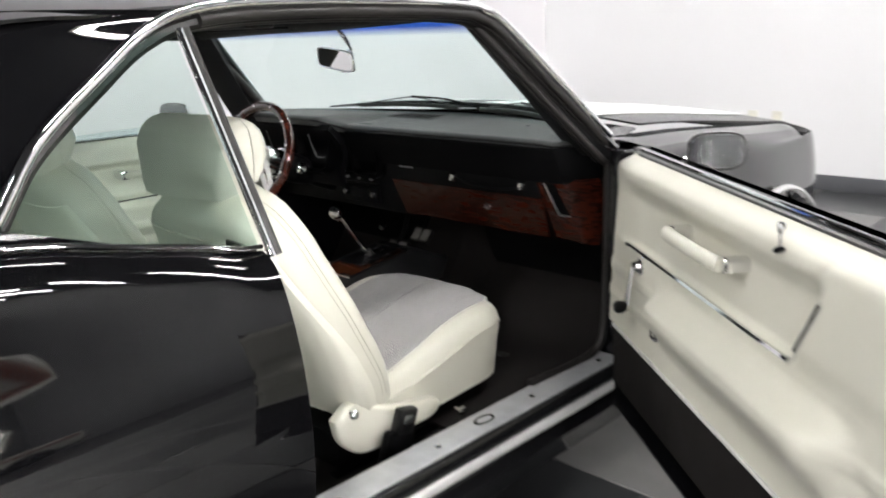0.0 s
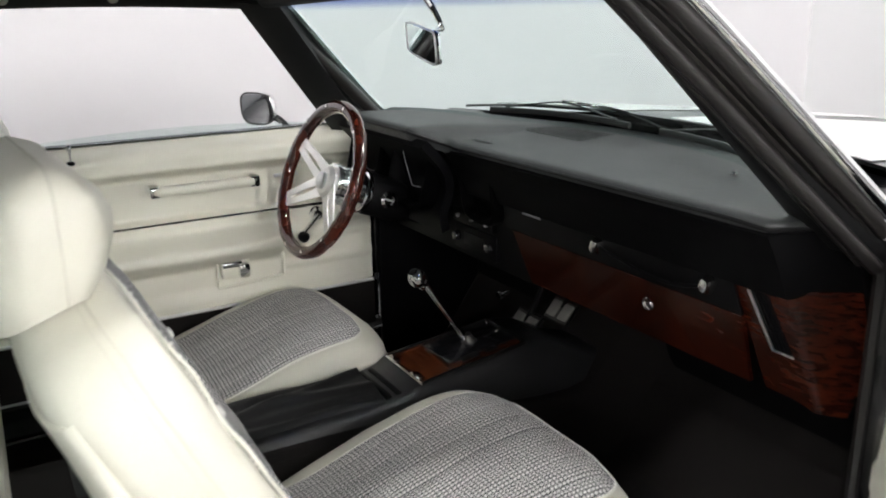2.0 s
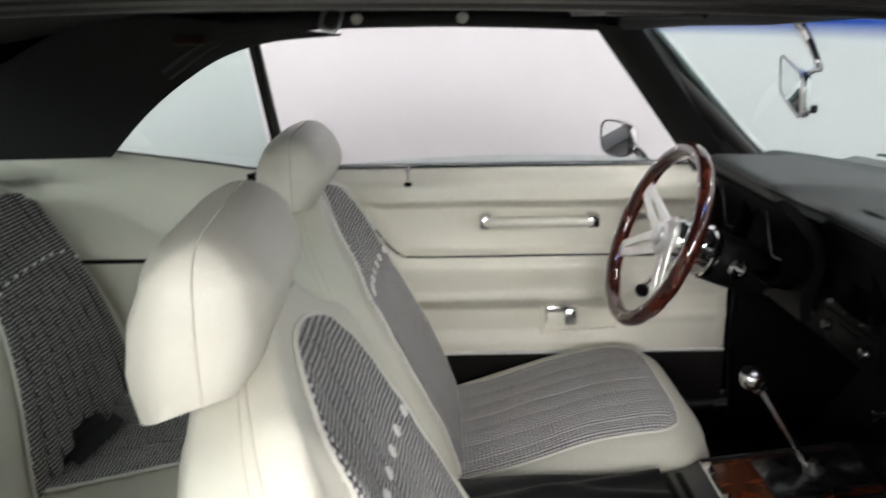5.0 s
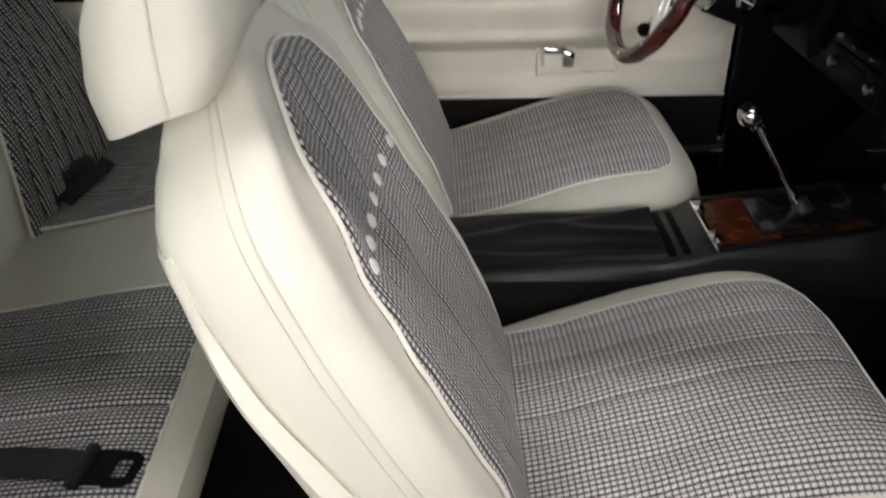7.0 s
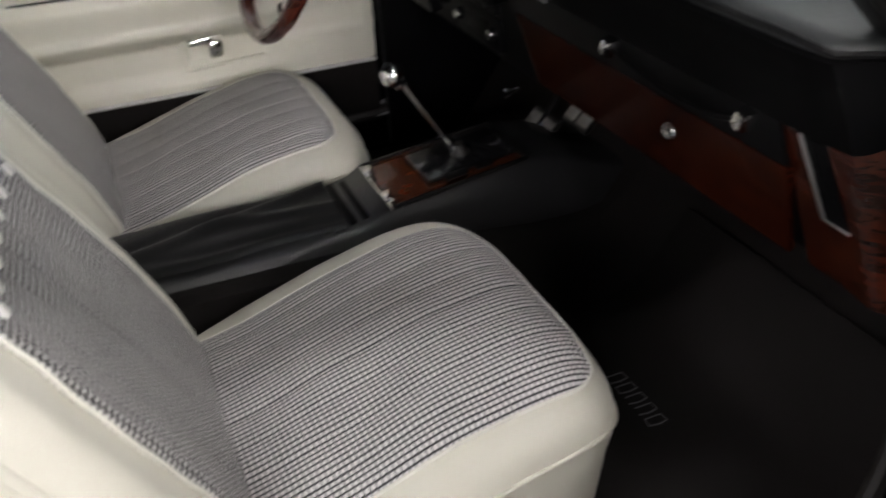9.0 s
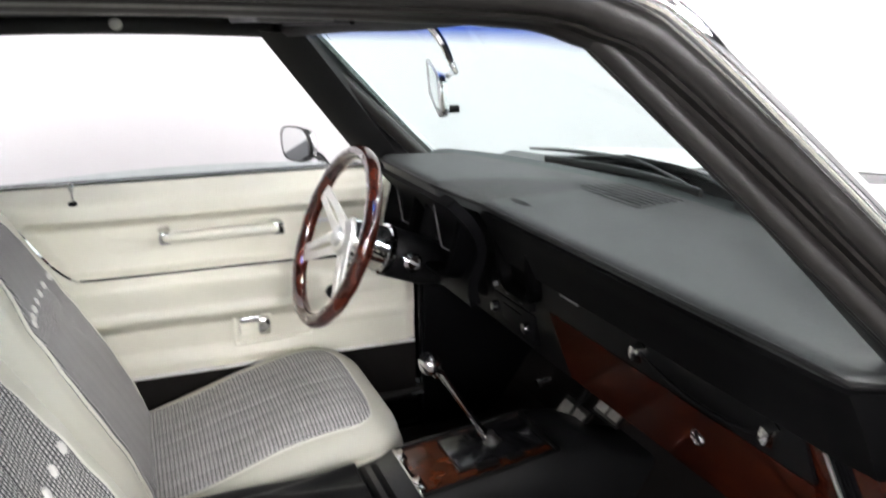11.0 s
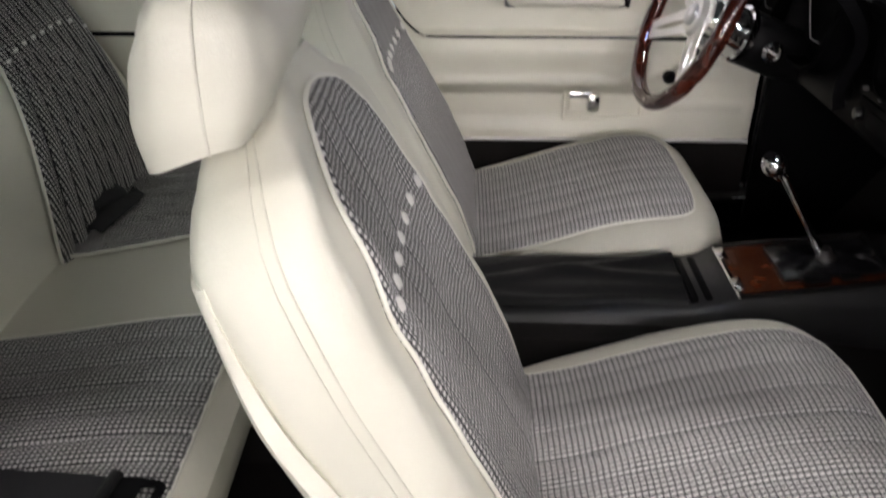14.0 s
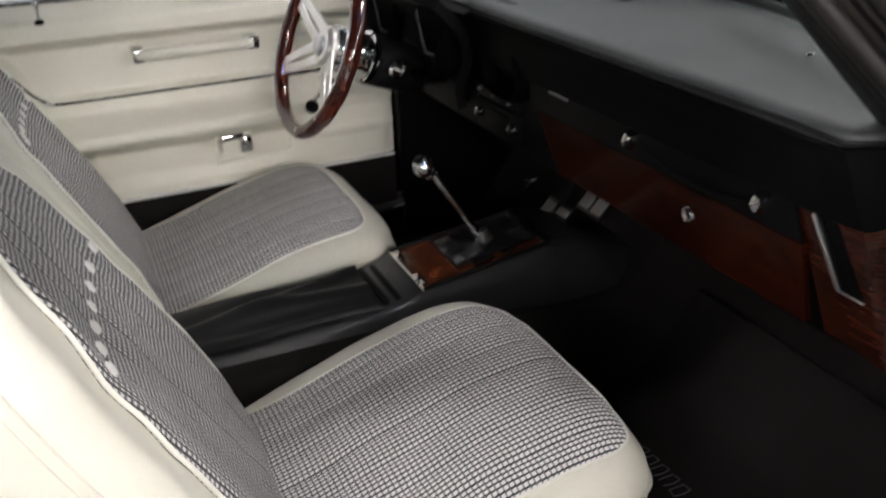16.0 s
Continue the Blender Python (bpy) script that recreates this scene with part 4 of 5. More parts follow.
def cloth_front(x, s, lift=0.007, pleats=1.0):
    p, rear = back_at(s)
    w, deep = curve1(BACK_HALF, s), curve1(BACK_DEEP, s)
    k = min(0.98, abs(x) / w)
    r = 0.5 - 0.5 * max(0.0, 1 - k ** (1 / 0.34 * 2)) ** 0.21
    pleat = 0.0022 * pleats * abs(math.sin(math.pi * x / 0.052)) ** 0.6
    return p + V((x, 0, 0)) + rear * (deep * r - lift - pleat - bolster(s, k) - sag(2 * x, 3 * s, 0, 0.3, 0.004))


def cushion_outline(inset, n=72):
    """Plan of a front cushion, x across and y ahead from the crease, drawn in by inset."""
    out = []
    for k in range(n):
        a = 2 * math.pi * k / n
        c, s = math.cos(a), math.sin(a)
        half = 0.253 - inset
        x = half * math.copysign(abs(c) ** 0.36, c)
        y = 0.225 + (0.262 - inset) * math.copysign(abs(s) ** (0.42 if s > 0 else 0.30), s)
        x *= 0.93 + 0.07 * smooth(-0.02, 0.20, y)
        out.append((x - 0.015, y))
    return out


def sag(x, y, z, size, deep):
    """A soft unevenness of sat-on padding."""
    return deep * noise.noise(V((x, y, z)) / size)


def cushion_z(x, y):
    return sag(x, y, 0, 0.11, 0.005) + 0.418 + 0.098 * smooth(-0.05, 0.40, y) - 0.022 * smooth(0.40, 0.52, y) + 0.010 * (1 - (x / 0.25) ** 2)


def front_seat(at, label, back=0.0, side=0.0, sunk=0.0, ahead=0.0, reach=0.455, rest_x=0.028, rest_half=0.174, rest_yaw=4.0):
    top = thing("bucket_seat", label, "car seat", "front bucket seats", at=at)
    ox, oy, oz = at
    here = Matrix.Translation(at)
    up_here = Matrix.Translation((at[0], at[1] + back, at[2])) @ Matrix(((1, 0, side, -0.45 * side), (0, 1, 0, 0), (0, 0, 1, 0), (0, 0, 0, 1)))
    rings = []
    for inset, drop in ((0.030, -0.138), (0.012, -0.125), (0.004, -0.10), (0.0, -0.075), (0.0, -0.045), (0.004, -0.026), (0.014, -0.012), (0.030, -0.003), (0.055, 0.0), (0.12, 0.0), (0.2, 0.0), (0.245, 0.0)):
        low = 0.0 if drop > -0.11 else 1.0
        rings.append([V((x, y, cushion_z(x, y) + drop + low * (0.42 - cushion_z(x, y)) * 0.8)) for x, y in cushion_outline(inset)])
    part("cushion", moved(loft(rings), here), WHITE_VINYL, top, "white vinyl seat cushion")
    seam = [V((x, y, cushion_z(x, y) - 0.052)) for x, y in cushion_outline(-0.0015)]
    part("cushion_welt", moved(tube(seam, 0.0028, 6, closed=True), here), SEAM, top)

    def cloth(u, v):
        y = -0.02 + (reach + 0.02) * v
        near = max(0.0, y - (reach - 0.06)) / 0.06
        half = 0.196 - 0.06 + 0.06 * math.sqrt(max(0.0, 1 - near * near))
        x = half * (2 * u - 1)
        side = smooth(0.72, 1.0, abs(2 * u - 1))
        return (x, y, cushion_z(x, y) + 0.007 * (1 - 0.75 * side) + 0.0035 * abs(math.sin(math.pi * x / 0.052)) ** 0.5 * smooth(0.0, 0.1, 1 - abs(2 * u - 1)) * smooth(0.0, 0.04, 1 - v))
    part("cushion_cloth", moved(grid(cloth, 96, 60, 0.006), here), CLOTH, top, "black and white houndstooth cloth insert", uv=lambda c: (c.x, c.y))
    rim = spline([cloth(0, k / 60) for k in range(61)] + [cloth(k / 24, 1) for k in range(1, 24)] + [cloth(1, 1 - k / 60) for k in range(61)], 150)
    part("cushion_piping", moved(tube([V(p) - V((0, 0, 0.001)) for p in rim], 0.0024, 6), here), PIPING, top, "white piping")
    # backrest
    part("backrest", moved(loft([[back_point(s, q) for q in round_back] for s in [k / 60 for k in range(61)]]), up_here), WHITE_VINYL, top, "white vinyl backrest")
    top_s, low_s = 0.955, 0.03

    def bcloth(u, v):
        s = low_s + (top_s - low_s) * v
        half = curve1([(0, 0.183), (0.4, 0.188), (0.55, 0.183), (0.7, 0.168), (0.82, 0.146), (0.9, 0.124), (0.96, 0.098), (0.985, 0.08), (1.0, 0.06)], v)
        return cloth_front(half * (2 * u - 1), s - 0.02 * abs(2 * u - 1) ** 2 * v, 0.0030 + 0.0040 * smooth(0.0, 0.10, 1 - abs(2 * u - 1)) * smooth(0.0, 0.05, 1 - v), smooth(0.0, 0.12, 1 - abs(2 * u - 1)) * smooth(0.0, 0.05, 1 - v))
    part("backrest_cloth", moved(grid(bcloth, 96, 50, 0.006), up_here), SHADED_CLOTH, top, "black and white houndstooth cloth insert", uv=lambda c: (c.x, 0.902 * c.z - 0.431 * c.y))
    rim = [bcloth(0, k / 60) for k in range(61)] + [bcloth(k / 24, 1) for k in range(1, 25)] + [bcloth(1, 1 - k / 60) for k in range(1, 61)]
    part("backrest_piping", moved(tube(rim, 0.0028, 8), up_here), PIPING, top, "white piping")
    for k in range(7):
        p = cloth_front(-0.138 + 0.276 * k / 6, 0.650, 0.0088)
        part("woven_tab", moved(lathe([(0.0082, -0.003), (0.0082, 0.0), (0.0065, 0.0018), (0.003, 0.0024)], 12), up_here @ Matrix.Translation(p) @ pose(0, 0, 0, -64)), CLOTH_TAB, top, "white woven mark")
    for sx in (1, -1):
        q = 0.25 - 0.022 if sx > 0 else 0.75 + 0.022
        for off in (0.0, 0.014):
            part("side_seam", moved(tube([back_point(0.04 + 0.955 * k / 40, q + sx * off, 0.0012) for k in range(41)], 0.0008 if off else 0.0013, 6), up_here), SEAM, top, "stitched seam")
    shell = []
    for k in range(41):
        at_s = 0.02 + 0.82 * k / 40
        lip = 0.016 - 0.012 * smooth(0.62, 0.84, at_s)
        first = 0.250 + 0.055 * smooth(0.30, 0.84, at_s)
        shell.append([back_point(at_s, first + (1 - 2 * first) * q / 36, lip * (0.35 + 0.65 * smooth(0, 2, min(q, 36 - q)))) for q in range(37)])
    bm = loft(shell, close=False)
    bmesh.ops.solidify(bm, geom=bm.faces[:], thickness=0.008)
    part("back_shell", moved(bm, up_here), WHITE_PLASTIC, top, "hard white back shell")
    # headrest: a boxy pillow of a front and a rear half, sewn together over the top
    rings = []
    for k in range(27):
        t = math.sin(math.pi / 2 * k / 26)
        wide = rest_half * curve1([(0, 0.96), (0.2, 0.99), (0.55, 1.0), (0.78, 0.97), (0.88, 0.93), (0.95, 0.86), (0.985, 0.78), (1, 0.66)], t)
        front = curve1([(0, 0.028), (0.15, 0.046), (0.4, 0.060), (0.6, 0.059), (0.8, 0.049), (0.92, 0.034), (0.97, 0.022), (0.99, 0.013), (1, 0.003)], t)
        behind = curve1([(0, 0.066), (0.3, 0.072), (0.6, 0.067), (0.8, 0.055), (0.92, 0.038), (0.97, 0.025), (0.99, 0.014), (1, 0.003)], t)
        ring = []
        for a in [2 * math.pi * q / 56 for q in range(56)]:
            c, sn = math.cos(a), math.sin(a)
            off = (front if sn > 0 else behind) * math.copysign(abs(sn) ** 0.62, sn)
            off *= 1 + sag(2 * c, sn, 2.2 * t + rest_half * 40, 0.8, 0.13)
            ring.append(V((wide * math.copysign(abs(c) ** 0.42, c), off, 0.138 * t + (0.33 * off + 0.010 * abs(c) ** 4) * (1 - t) ** 1.5)))
        rings.append(ring)
    rest_pose = up_here @ Matrix.Translation((rest_x, -0.267 + ahead, 0.929 - sunk)) @ pose(0, 0, 0, 0, 0, rest_yaw)
    rest = part("headrest", moved(loft(rings), rest_pose), WHITE_VINYL, top, "padded white vinyl headrest")
    seam = [r[0] + V((0.0008, 0, 0)) for r in rings] + [V((0.6 * rest_half * (1 - k / 4), 0, 0.1388)) for k in range(1, 8)] + [r[28] - V((0.0008, 0, 0)) for r in reversed(rings)]
    part("headrest_seam", moved(tube(spline(seam, 110), 0.0013, 6), rest_pose), SEAM, rest)
    # hinge covers, tracks and the release knob
    for sx in (1, -1):
        side_line = spline([(0, y, z) for y, z in ((-0.149, 0.400), (-0.135, 0.345), (-0.09, 0.302), (-0.03, 0.292), (0.06, 0.302), (0.15, 0.305), (0.182, 0.328), (0.15, 0.352), (0.05, 0.370), (-0.03, 0.400), (-0.10, 0.428), (-0.149, 0.400))], 40)[:40]
        part("hinge_cover", moved(loft([[V((sx * (0.230 + d), 0.0, 0.35)) + V((0, p.y * a, (p.z - 0.35) * a)) for p in side_line]
             for a, d in ((1.0, 0.0), (1.0, 0.014), (0.95, 0.022), (0.75, 0.027))]), here), WHITE_PLASTIC if sx > 0 else BLACK_PLASTIC, top, "white plastic hinge cover" if sx > 0 else "black hinge cover")
        part("hinge_bolt", moved(lathe([(0.013, 0), (0.013, 0.008), (0.008, 0.014), (0.004, 0.016)], 14), here @ pose(sx * 0.252, -0.10, 0.405, 0, 90 * sx)), CHROME, top, "bright hinge bolt")
        part("seat_track", moved(box(sx * 0.19 - 0.015, sx * 0.19 + 0.015, -0.12, 0.42, 0.205, 0.245, 0.004), here @ pose(0, 0, 0)), BLACK_PLASTIC, top, "black seat track")
    part("seat_frame", moved(box(-0.205, 0.190, -0.10, 0.40, 0.240, 0.33, 0.01), here), BLACK_PLASTIC, top, "black seat frame")
    part("release_knob", moved(lathe([(0.006, 0), (0.006, 0.02), (0.014, 0.022), (0.015, 0.03), (0.009, 0.034)], 14), here @ pose(0.245, 0.235, 0.29, 0, 90)), CHROME, top, "bright seat release knob")
    return top


front_seat((0.338, 0.612, 0.0), "white vinyl bucket seat with houndstooth inserts beside the open door", 0.0, 0.0)
front_seat((-0.412, 0.560, 0.0), "white vinyl bucket seat with houndstooth inserts behind the steering wheel", -0.012, 0.0, 0.020, 0.022, 0.428, 0.012, 0.152, 0.0)

# seat belt receiver beside the passenger seat
buckle = thing("seat_belt_stalk", "black plastic seat belt receiver standing beside the seat on the carpet", "seat belt", at=(0.60, 0.62, 0.24))
part("stalk", moved(box(-0.012, 0.012, -0.045, 0.045, 0, 0.13, 0.010), pose(0.612, 0.585, 0.215, -14, 8)), BLACK_PLASTIC, buckle)
part("receiver", moved(box(-0.013, 0.013, -0.028, 0.028, 0.10, 0.17, 0.007), pose(0.612, 0.595, 0.225, -14, 8)), BLACK_VINYL, buckle, "black receiver with a slot")
part("slot", moved(box(-0.0145, 0.0145, -0.014, 0.014, 0.135, 0.155, 0.002), pose(0.612, 0.595, 0.225, -14, 8)), SATIN, buckle)

# ---- rear seat ----
rear = thing("bench_seat", "white vinyl rear seat with houndstooth inserts and a plain centre", "car seat", at=(0, 0, 0.25))


def rear_z(x, y):
    dip = 0.014 * math.cos(min(1, abs(abs(x + 0.03) - 0.36) / 0.30) * math.pi / 2)
    return 0.445 + 0.040 * smooth(-0.2, 0.2, y) - 0.05 * smooth(0.20, 0.30, y) ** 2 - dip * 0.5


part("cushion", joined(grid(lambda u, v: (-0.64 + 1.28 * u, -0.24 + 0.50 * v, rear_z(-0.64 + 1.28 * u, -0.24 + 0.50 * v)), 60, 32),
     grid(lambda u, v: (-0.64 + 1.28 * u, 0.260 + 0.010 * math.sin(math.pi * min(1, 2 * v)) - 0.07 * v * v, 0.4595 - 0.20 * v), 40, 8)), WHITE_VINYL, rear, "white vinyl rear cushion")

# each insert: its inner edge at the crease and at the far end, and its outer edge
for in0, in1, out in ((0.10, 0.072, 0.60), (-0.15, -0.222, -0.62)):
    def insert_at(u, v, lift=0.0, in0=in0, in1=in1, out=out):
        y = -0.225 + 0.452 * v - 0.012 * abs(2 * u - 1) ** 6 * v
        x = (in0 + (in1 - in0) * v) * (1 - u) + out * u
        return (x, y, rear_z(x, y) + 0.006 + lift)
    part("cushion_cloth", grid(lambda u, v, f=insert_at, in1=in1, out=out: f(u, v, 0.006 * abs(math.sin(math.pi * u * round(abs(out - in1) / 0.052))) ** 0.6), 84, 60, 0.004), SHADED_CLOTH, rear, "black and white houndstooth cloth insert", uv=lambda c: (c.x, c.y))
    part("cushion_welt", tube([insert_at(0, k / 20, 0.001) for k in range(21)] + [insert_at(k / 20, 1, 0.001) for k in range(1, 21)], 0.0032, 6), PIPING, rear)


def rear_back(x, v, lift=0.0):
    """The rear backrest, reclined, with rounded upper corners."""
    high = 0.945 - 0.13 * smooth(0.50, 0.70, abs(x)) ** 2
    y, z = -0.155 - 0.06 * v - 0.135 * v * v + 0.025 * smooth(0.5, 0.66, abs(x)), 0.41 + (high - 0.41) * v
    bulge = 0.016 * math.cos(min(1, abs(abs(x + 0.03) - 0.36) / 0.34) * math.pi / 2) * math.sin(math.pi * min(1, v + 0.15))
    return (x, y + bulge + lift * 0.9 - 0.035 * smooth(0.88, 1.0, v) ** 2, z + lift * 0.4)


part("backrest", grid(lambda u, v: rear_back(-0.67 + 1.34 * u, v), 70, 30, 0.05), WHITE_VINYL, rear, "white vinyl rear backrest")
for in0, in1, out in ((0.10, 0.19, 0.58), (-0.145, -0.29, -0.605)):
    def panel_at(u, v, lift=0.0, in0=in0, in1=in1, out=out):
        x = (in0 + (in1 - in0) * smooth(0.0, 1.0, v)) * (1 - u) + out * u
        return rear_back(x, (0.92 - 0.05 * abs(2 * u - 1) ** 4) * v, 0.006 + lift)
    part("backrest_cloth", grid(lambda u, v, f=panel_at: f(u, v, 0.013 * abs(math.sin(math.pi * u * 9)) ** 0.45), 144, 40, 0.004), DEEP_SHADED_CLOTH, rear, "black and white houndstooth cloth insert", uv=lambda c: (c.x, 0.914 * c.z - 0.406 * c.y))
    # Black strips in the grooves stand for the shade between pleats.
    for k in range(1, 9):
        part("pleat_groove_shade", tube([V(panel_at(k / 9, 0.02 + 0.96 * q / 24)) + V((0, 0.0045, 0.001)) for q in range(25)], 0.0026, 6), BELT_WEB, rear, "black strip standing for the shade between two pleats")
    for k in range(9):
        p = V(panel_at((k + 0.5) / 9, 0.74, 0.010))
        part("woven_tab", moved(box(-0.007, 0.007, -0.002, 0.003, -0.006, 0.006, 0.002), Matrix.Translation(p) @ pose(0, 0, 0, -25)), CLOTH_TAB, rear, "white woven mark")
    part("backrest_piping", tube([panel_at(0, k / 20, 0.002) for k in range(21)] + [panel_at(k / 20, 1, 0.002) for k in range(1, 20)] + [panel_at(1, 1 - k / 20, 0.002) for k in range(21)], 0.0034, 6), PIPING, rear)

belt = thing("seat_belt", "black lap belt with a latch plate on the rear seat", "seat belt", at=(0.45, 0.1, 0.48))
strap = spline([(0.40, -0.10, 0.463), (0.405, -0.05, 0.474), (0.42, 0.02, 0.476), (0.435, 0.09, 0.488), (0.447, 0.155, 0.494)], 24)
part("webbing", loft([[p + V((a, 0, b)) for a, b in ((-0.023, 0), (0.023, 0.002), (0.023, 0.005), (-0.023, 0.003))] for p in strap]), BELT_WEB, belt)
latch_pose = pose(0.452, 0.185, 0.494, 4, 2, -8)


def rounded(w, h, cy, z, power):
    """A closed rounded outline of half sizes w and h about (0, cy), at height z."""
    turns = [2 * math.pi * (k + 0.5) / 40 for k in range(40)]
    return [V((w * math.copysign(abs(math.cos(q)) ** power, math.cos(q)), cy + h * math.copysign(abs(math.sin(q)) ** power, math.sin(q)), z)) for q in turns]


latch = part("latch_plate", moved(loft([rounded(0.025, 0.036, 0.004, 0.000, 0.5), rounded(0.026, 0.037, 0.004, 0.002, 0.5), rounded(0.025, 0.036, 0.004, 0.0045, 0.5), rounded(0.0145, 0.0095, 0.020, 0.0045, 0.25),
     rounded(0.0145, 0.0095, 0.020, 0.000, 0.25), rounded(0.025, 0.036, 0.004, 0.000, 0.5)], cap=False), latch_pose), BLACK_PLASTIC, belt, "black belt latch plate with a square hole")
part("slide_bar", moved(box(-0.031, 0.031, -0.034, -0.018, -0.002, 0.010, 0.004), latch_pose), BLACK_VINYL, latch, "black plastic slide bar")
part("bright_edge", moved(tube([(0.0262, -0.014 + 0.020 * k / 4, 0.002) for k in range(5)], 0.0012, 6), latch_pose), SATIN, latch, "worn bright edge")
belt2 = thing("seat_belt", "black webbing lap belt folded where the rear cushion meets its back", "seat belt", at=(-0.3, -0.09, 0.46))
for dy, dz, half in ((-0.030, 0.0, 0.016), (0.004, 0.004, 0.012), (-0.040, 0.020, 0.012)):
    part("webbing", loft([[p + V((0.3 * a, a, b)) for a, b in ((-half, 0.012), (half, 0), (half, 0.003), (-half, 0.015))] for p in spline([(-0.42, -0.105 + dy, 0.452 + dz), (-0.36, -0.095 + 0.5 * dy, 0.462 + dz), (-0.30, -0.105 + dy, 0.464 + dz), (-0.24, -0.125 + dy, 0.456 + dz)], 20)]), BELT_WEB, belt2)

# ---- dashboard ----
dash = thing("dashboard", "black padded dashboard with a rosewood lower panel", "dashboard", at=(0, 1.3, 0.64))


def pad_front(x):
    """Where the pad's front lip stands: y and height."""
    pod = smooth(-0.19, -0.27, x) * (1 - smooth(-0.60, -0.66, x))
    return 1.192 - 0.072 * pod + end_turn(x), 0.916 + 0.030 * pod - 0.006 * smooth(0.56, 0.66, x)


def end_turn(x):
    """How far the dash bends back towards the door at its end."""
    return min(0.10, 2.2 * max(0.0, x - 0.628)) + 0.004 * smooth(0.58, 0.63, x)


def pad(u, v):
    x = -0.70 + 1.39 * u
    y0, z0 = pad_front(x)
    deep = 1.555 - 0.27 * (x / 0.725) ** 2
    if v < 0.12:
        k = v / 0.12
        return (x, y0 + 0.006 - 0.006 * k, z0 - 0.022 + 0.018 * k)
    if v < 0.24:
        k = (v - 0.12) / 0.12
        return (x, y0 + 0.018 * k * k, z0 - 0.004 + 0.012 * math.sin(k * math.pi / 2))
    k = (v - 0.24) / 0.76
    return (x, y0 + 0.018 + (deep - y0 - 0.018) * k, z0 + 0.008 + (0.925 - z0 + 0.012 * smooth(-0.3, -0.65, x)) * smooth(0, 1, k))


part("pad", grid(pad, 190, 40, 0.006), DASH_PAD, dash, "black grained dash pad")
part("pad_piping", tube([(x, pad_front(x)[0] - 0.001, pad_front(x)[1] - 0.003) for x in [-0.69 + 1.37 * k / 80 for k in range(81)]], 0.0035, 6), BLACK_VINYL, dash)
part("defroster_vent", box(-0.27, -0.01, 1.388, 1.492, 0.924, 0.9315, 0.002), DASH_PAD, dash, "slotted defroster vent")
for k in range(7):
    part("vent_slot", box(-0.262, -0.018, 1.396 + 0.014 * k, 1.4005 + 0.014 * k, 0.930, 0.9325, 0.0004), GAUGE_BLACK, dash, "dark slot")
part("top_screw", moved(lathe([(0.006, 0), (0.006, 0.002), (0.003, 0.004)], 10), pose(0.42, 1.36, 0.931)), CHROME, dash)
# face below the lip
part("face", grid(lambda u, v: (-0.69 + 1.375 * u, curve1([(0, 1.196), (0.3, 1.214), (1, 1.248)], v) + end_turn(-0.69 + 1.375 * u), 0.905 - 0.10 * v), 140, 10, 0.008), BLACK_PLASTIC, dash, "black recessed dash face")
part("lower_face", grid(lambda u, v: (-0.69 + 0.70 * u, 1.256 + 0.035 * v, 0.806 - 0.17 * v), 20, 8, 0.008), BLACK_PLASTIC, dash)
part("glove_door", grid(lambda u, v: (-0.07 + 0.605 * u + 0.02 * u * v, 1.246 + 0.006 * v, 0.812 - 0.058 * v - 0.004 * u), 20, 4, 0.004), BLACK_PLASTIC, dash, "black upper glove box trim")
part("glove_trim", tube([(-0.07 + 0.30 * k / 6, 1.2435, 0.8135) for k in range(7)], 0.0008, 6), THREAD, dash, "thin dull line")
part("wood_panel", grid(lambda u, v: (-0.045 + 0.60 * u + 0.03 * v * (1 - u), 1.253 + 0.030 * v, 0.756 - 0.112 * v), 30, 10, 0.008), SHADED_WOOD, dash, "glossy rosewood glove box panel")


def wood_end(u, v):
    """Flat beside the vent, then bent back to the door, drawn in towards its lower tip."""
    run = (0.186 - 0.062 * v * v) * u
    x = 0.536 + 0.048 * v + min(run, 0.088) + max(0.0, run - 0.088) * 0.60
    return (x, 1.250 + 0.032 * v + max(0.0, run - 0.088) * 0.80, 0.812 - 0.166 * v - 0.012 * smooth(0.3, 1, u) * v)


part("wood_end", grid(wood_end, 40, 20, 0.006), SHADED_WOOD, dash, "glossy rosewood end panel")
vent_pose = Matrix.Translation((0.599, 1.2605, 0.756)) @ Matrix(((1, 0, -0.45, 0), (0, 1, -0.19, 0), (0, 0, 1, 0), (0, 0, 0, 1)))
vent = part("air_vent", moved(box(-0.024, 0.024, -0.004, 0.006, -0.048, 0.048, 0.003), vent_pose), SHADED_WOOD, dash, "slanted side air vent with one bright edge")
part("vent_opening", moved(box(-0.019, 0.019, -0.007, 0.004, -0.043, 0.043, 0.002), vent_pose), GAUGE_BLACK, vent, "black vent opening")
for x in (-0.004, 0.003, 0.010):
    part("vane", moved(box(x - 0.001, x + 0.001, -0.009, -0.002, -0.040, 0.040, 0.0005), vent_pose), BLACK_PLASTIC, vent)
part("vent_edge", moved(box(-0.0185, -0.0125, -0.0095, -0.004, -0.042, 0.042, 0.001), vent_pose), SATIN, vent, "bright vertical edge")
part("vent_sill", moved(box(-0.019, 0.019, -0.0085, -0.004, -0.0445, -0.041, 0.001), vent_pose), SATIN, vent, "thin bright lower edge")
for x, y, z in ((0.677, 1.318, 0.785), (0.674, 1.316, 0.705)):
    part("end_screw", moved(lathe([(0.005, 0), (0.005, 0.002), (0.003, 0.004)], 10), pose(x, y, z, 90, 0, 50)), GAUGE_BLACK, dash)
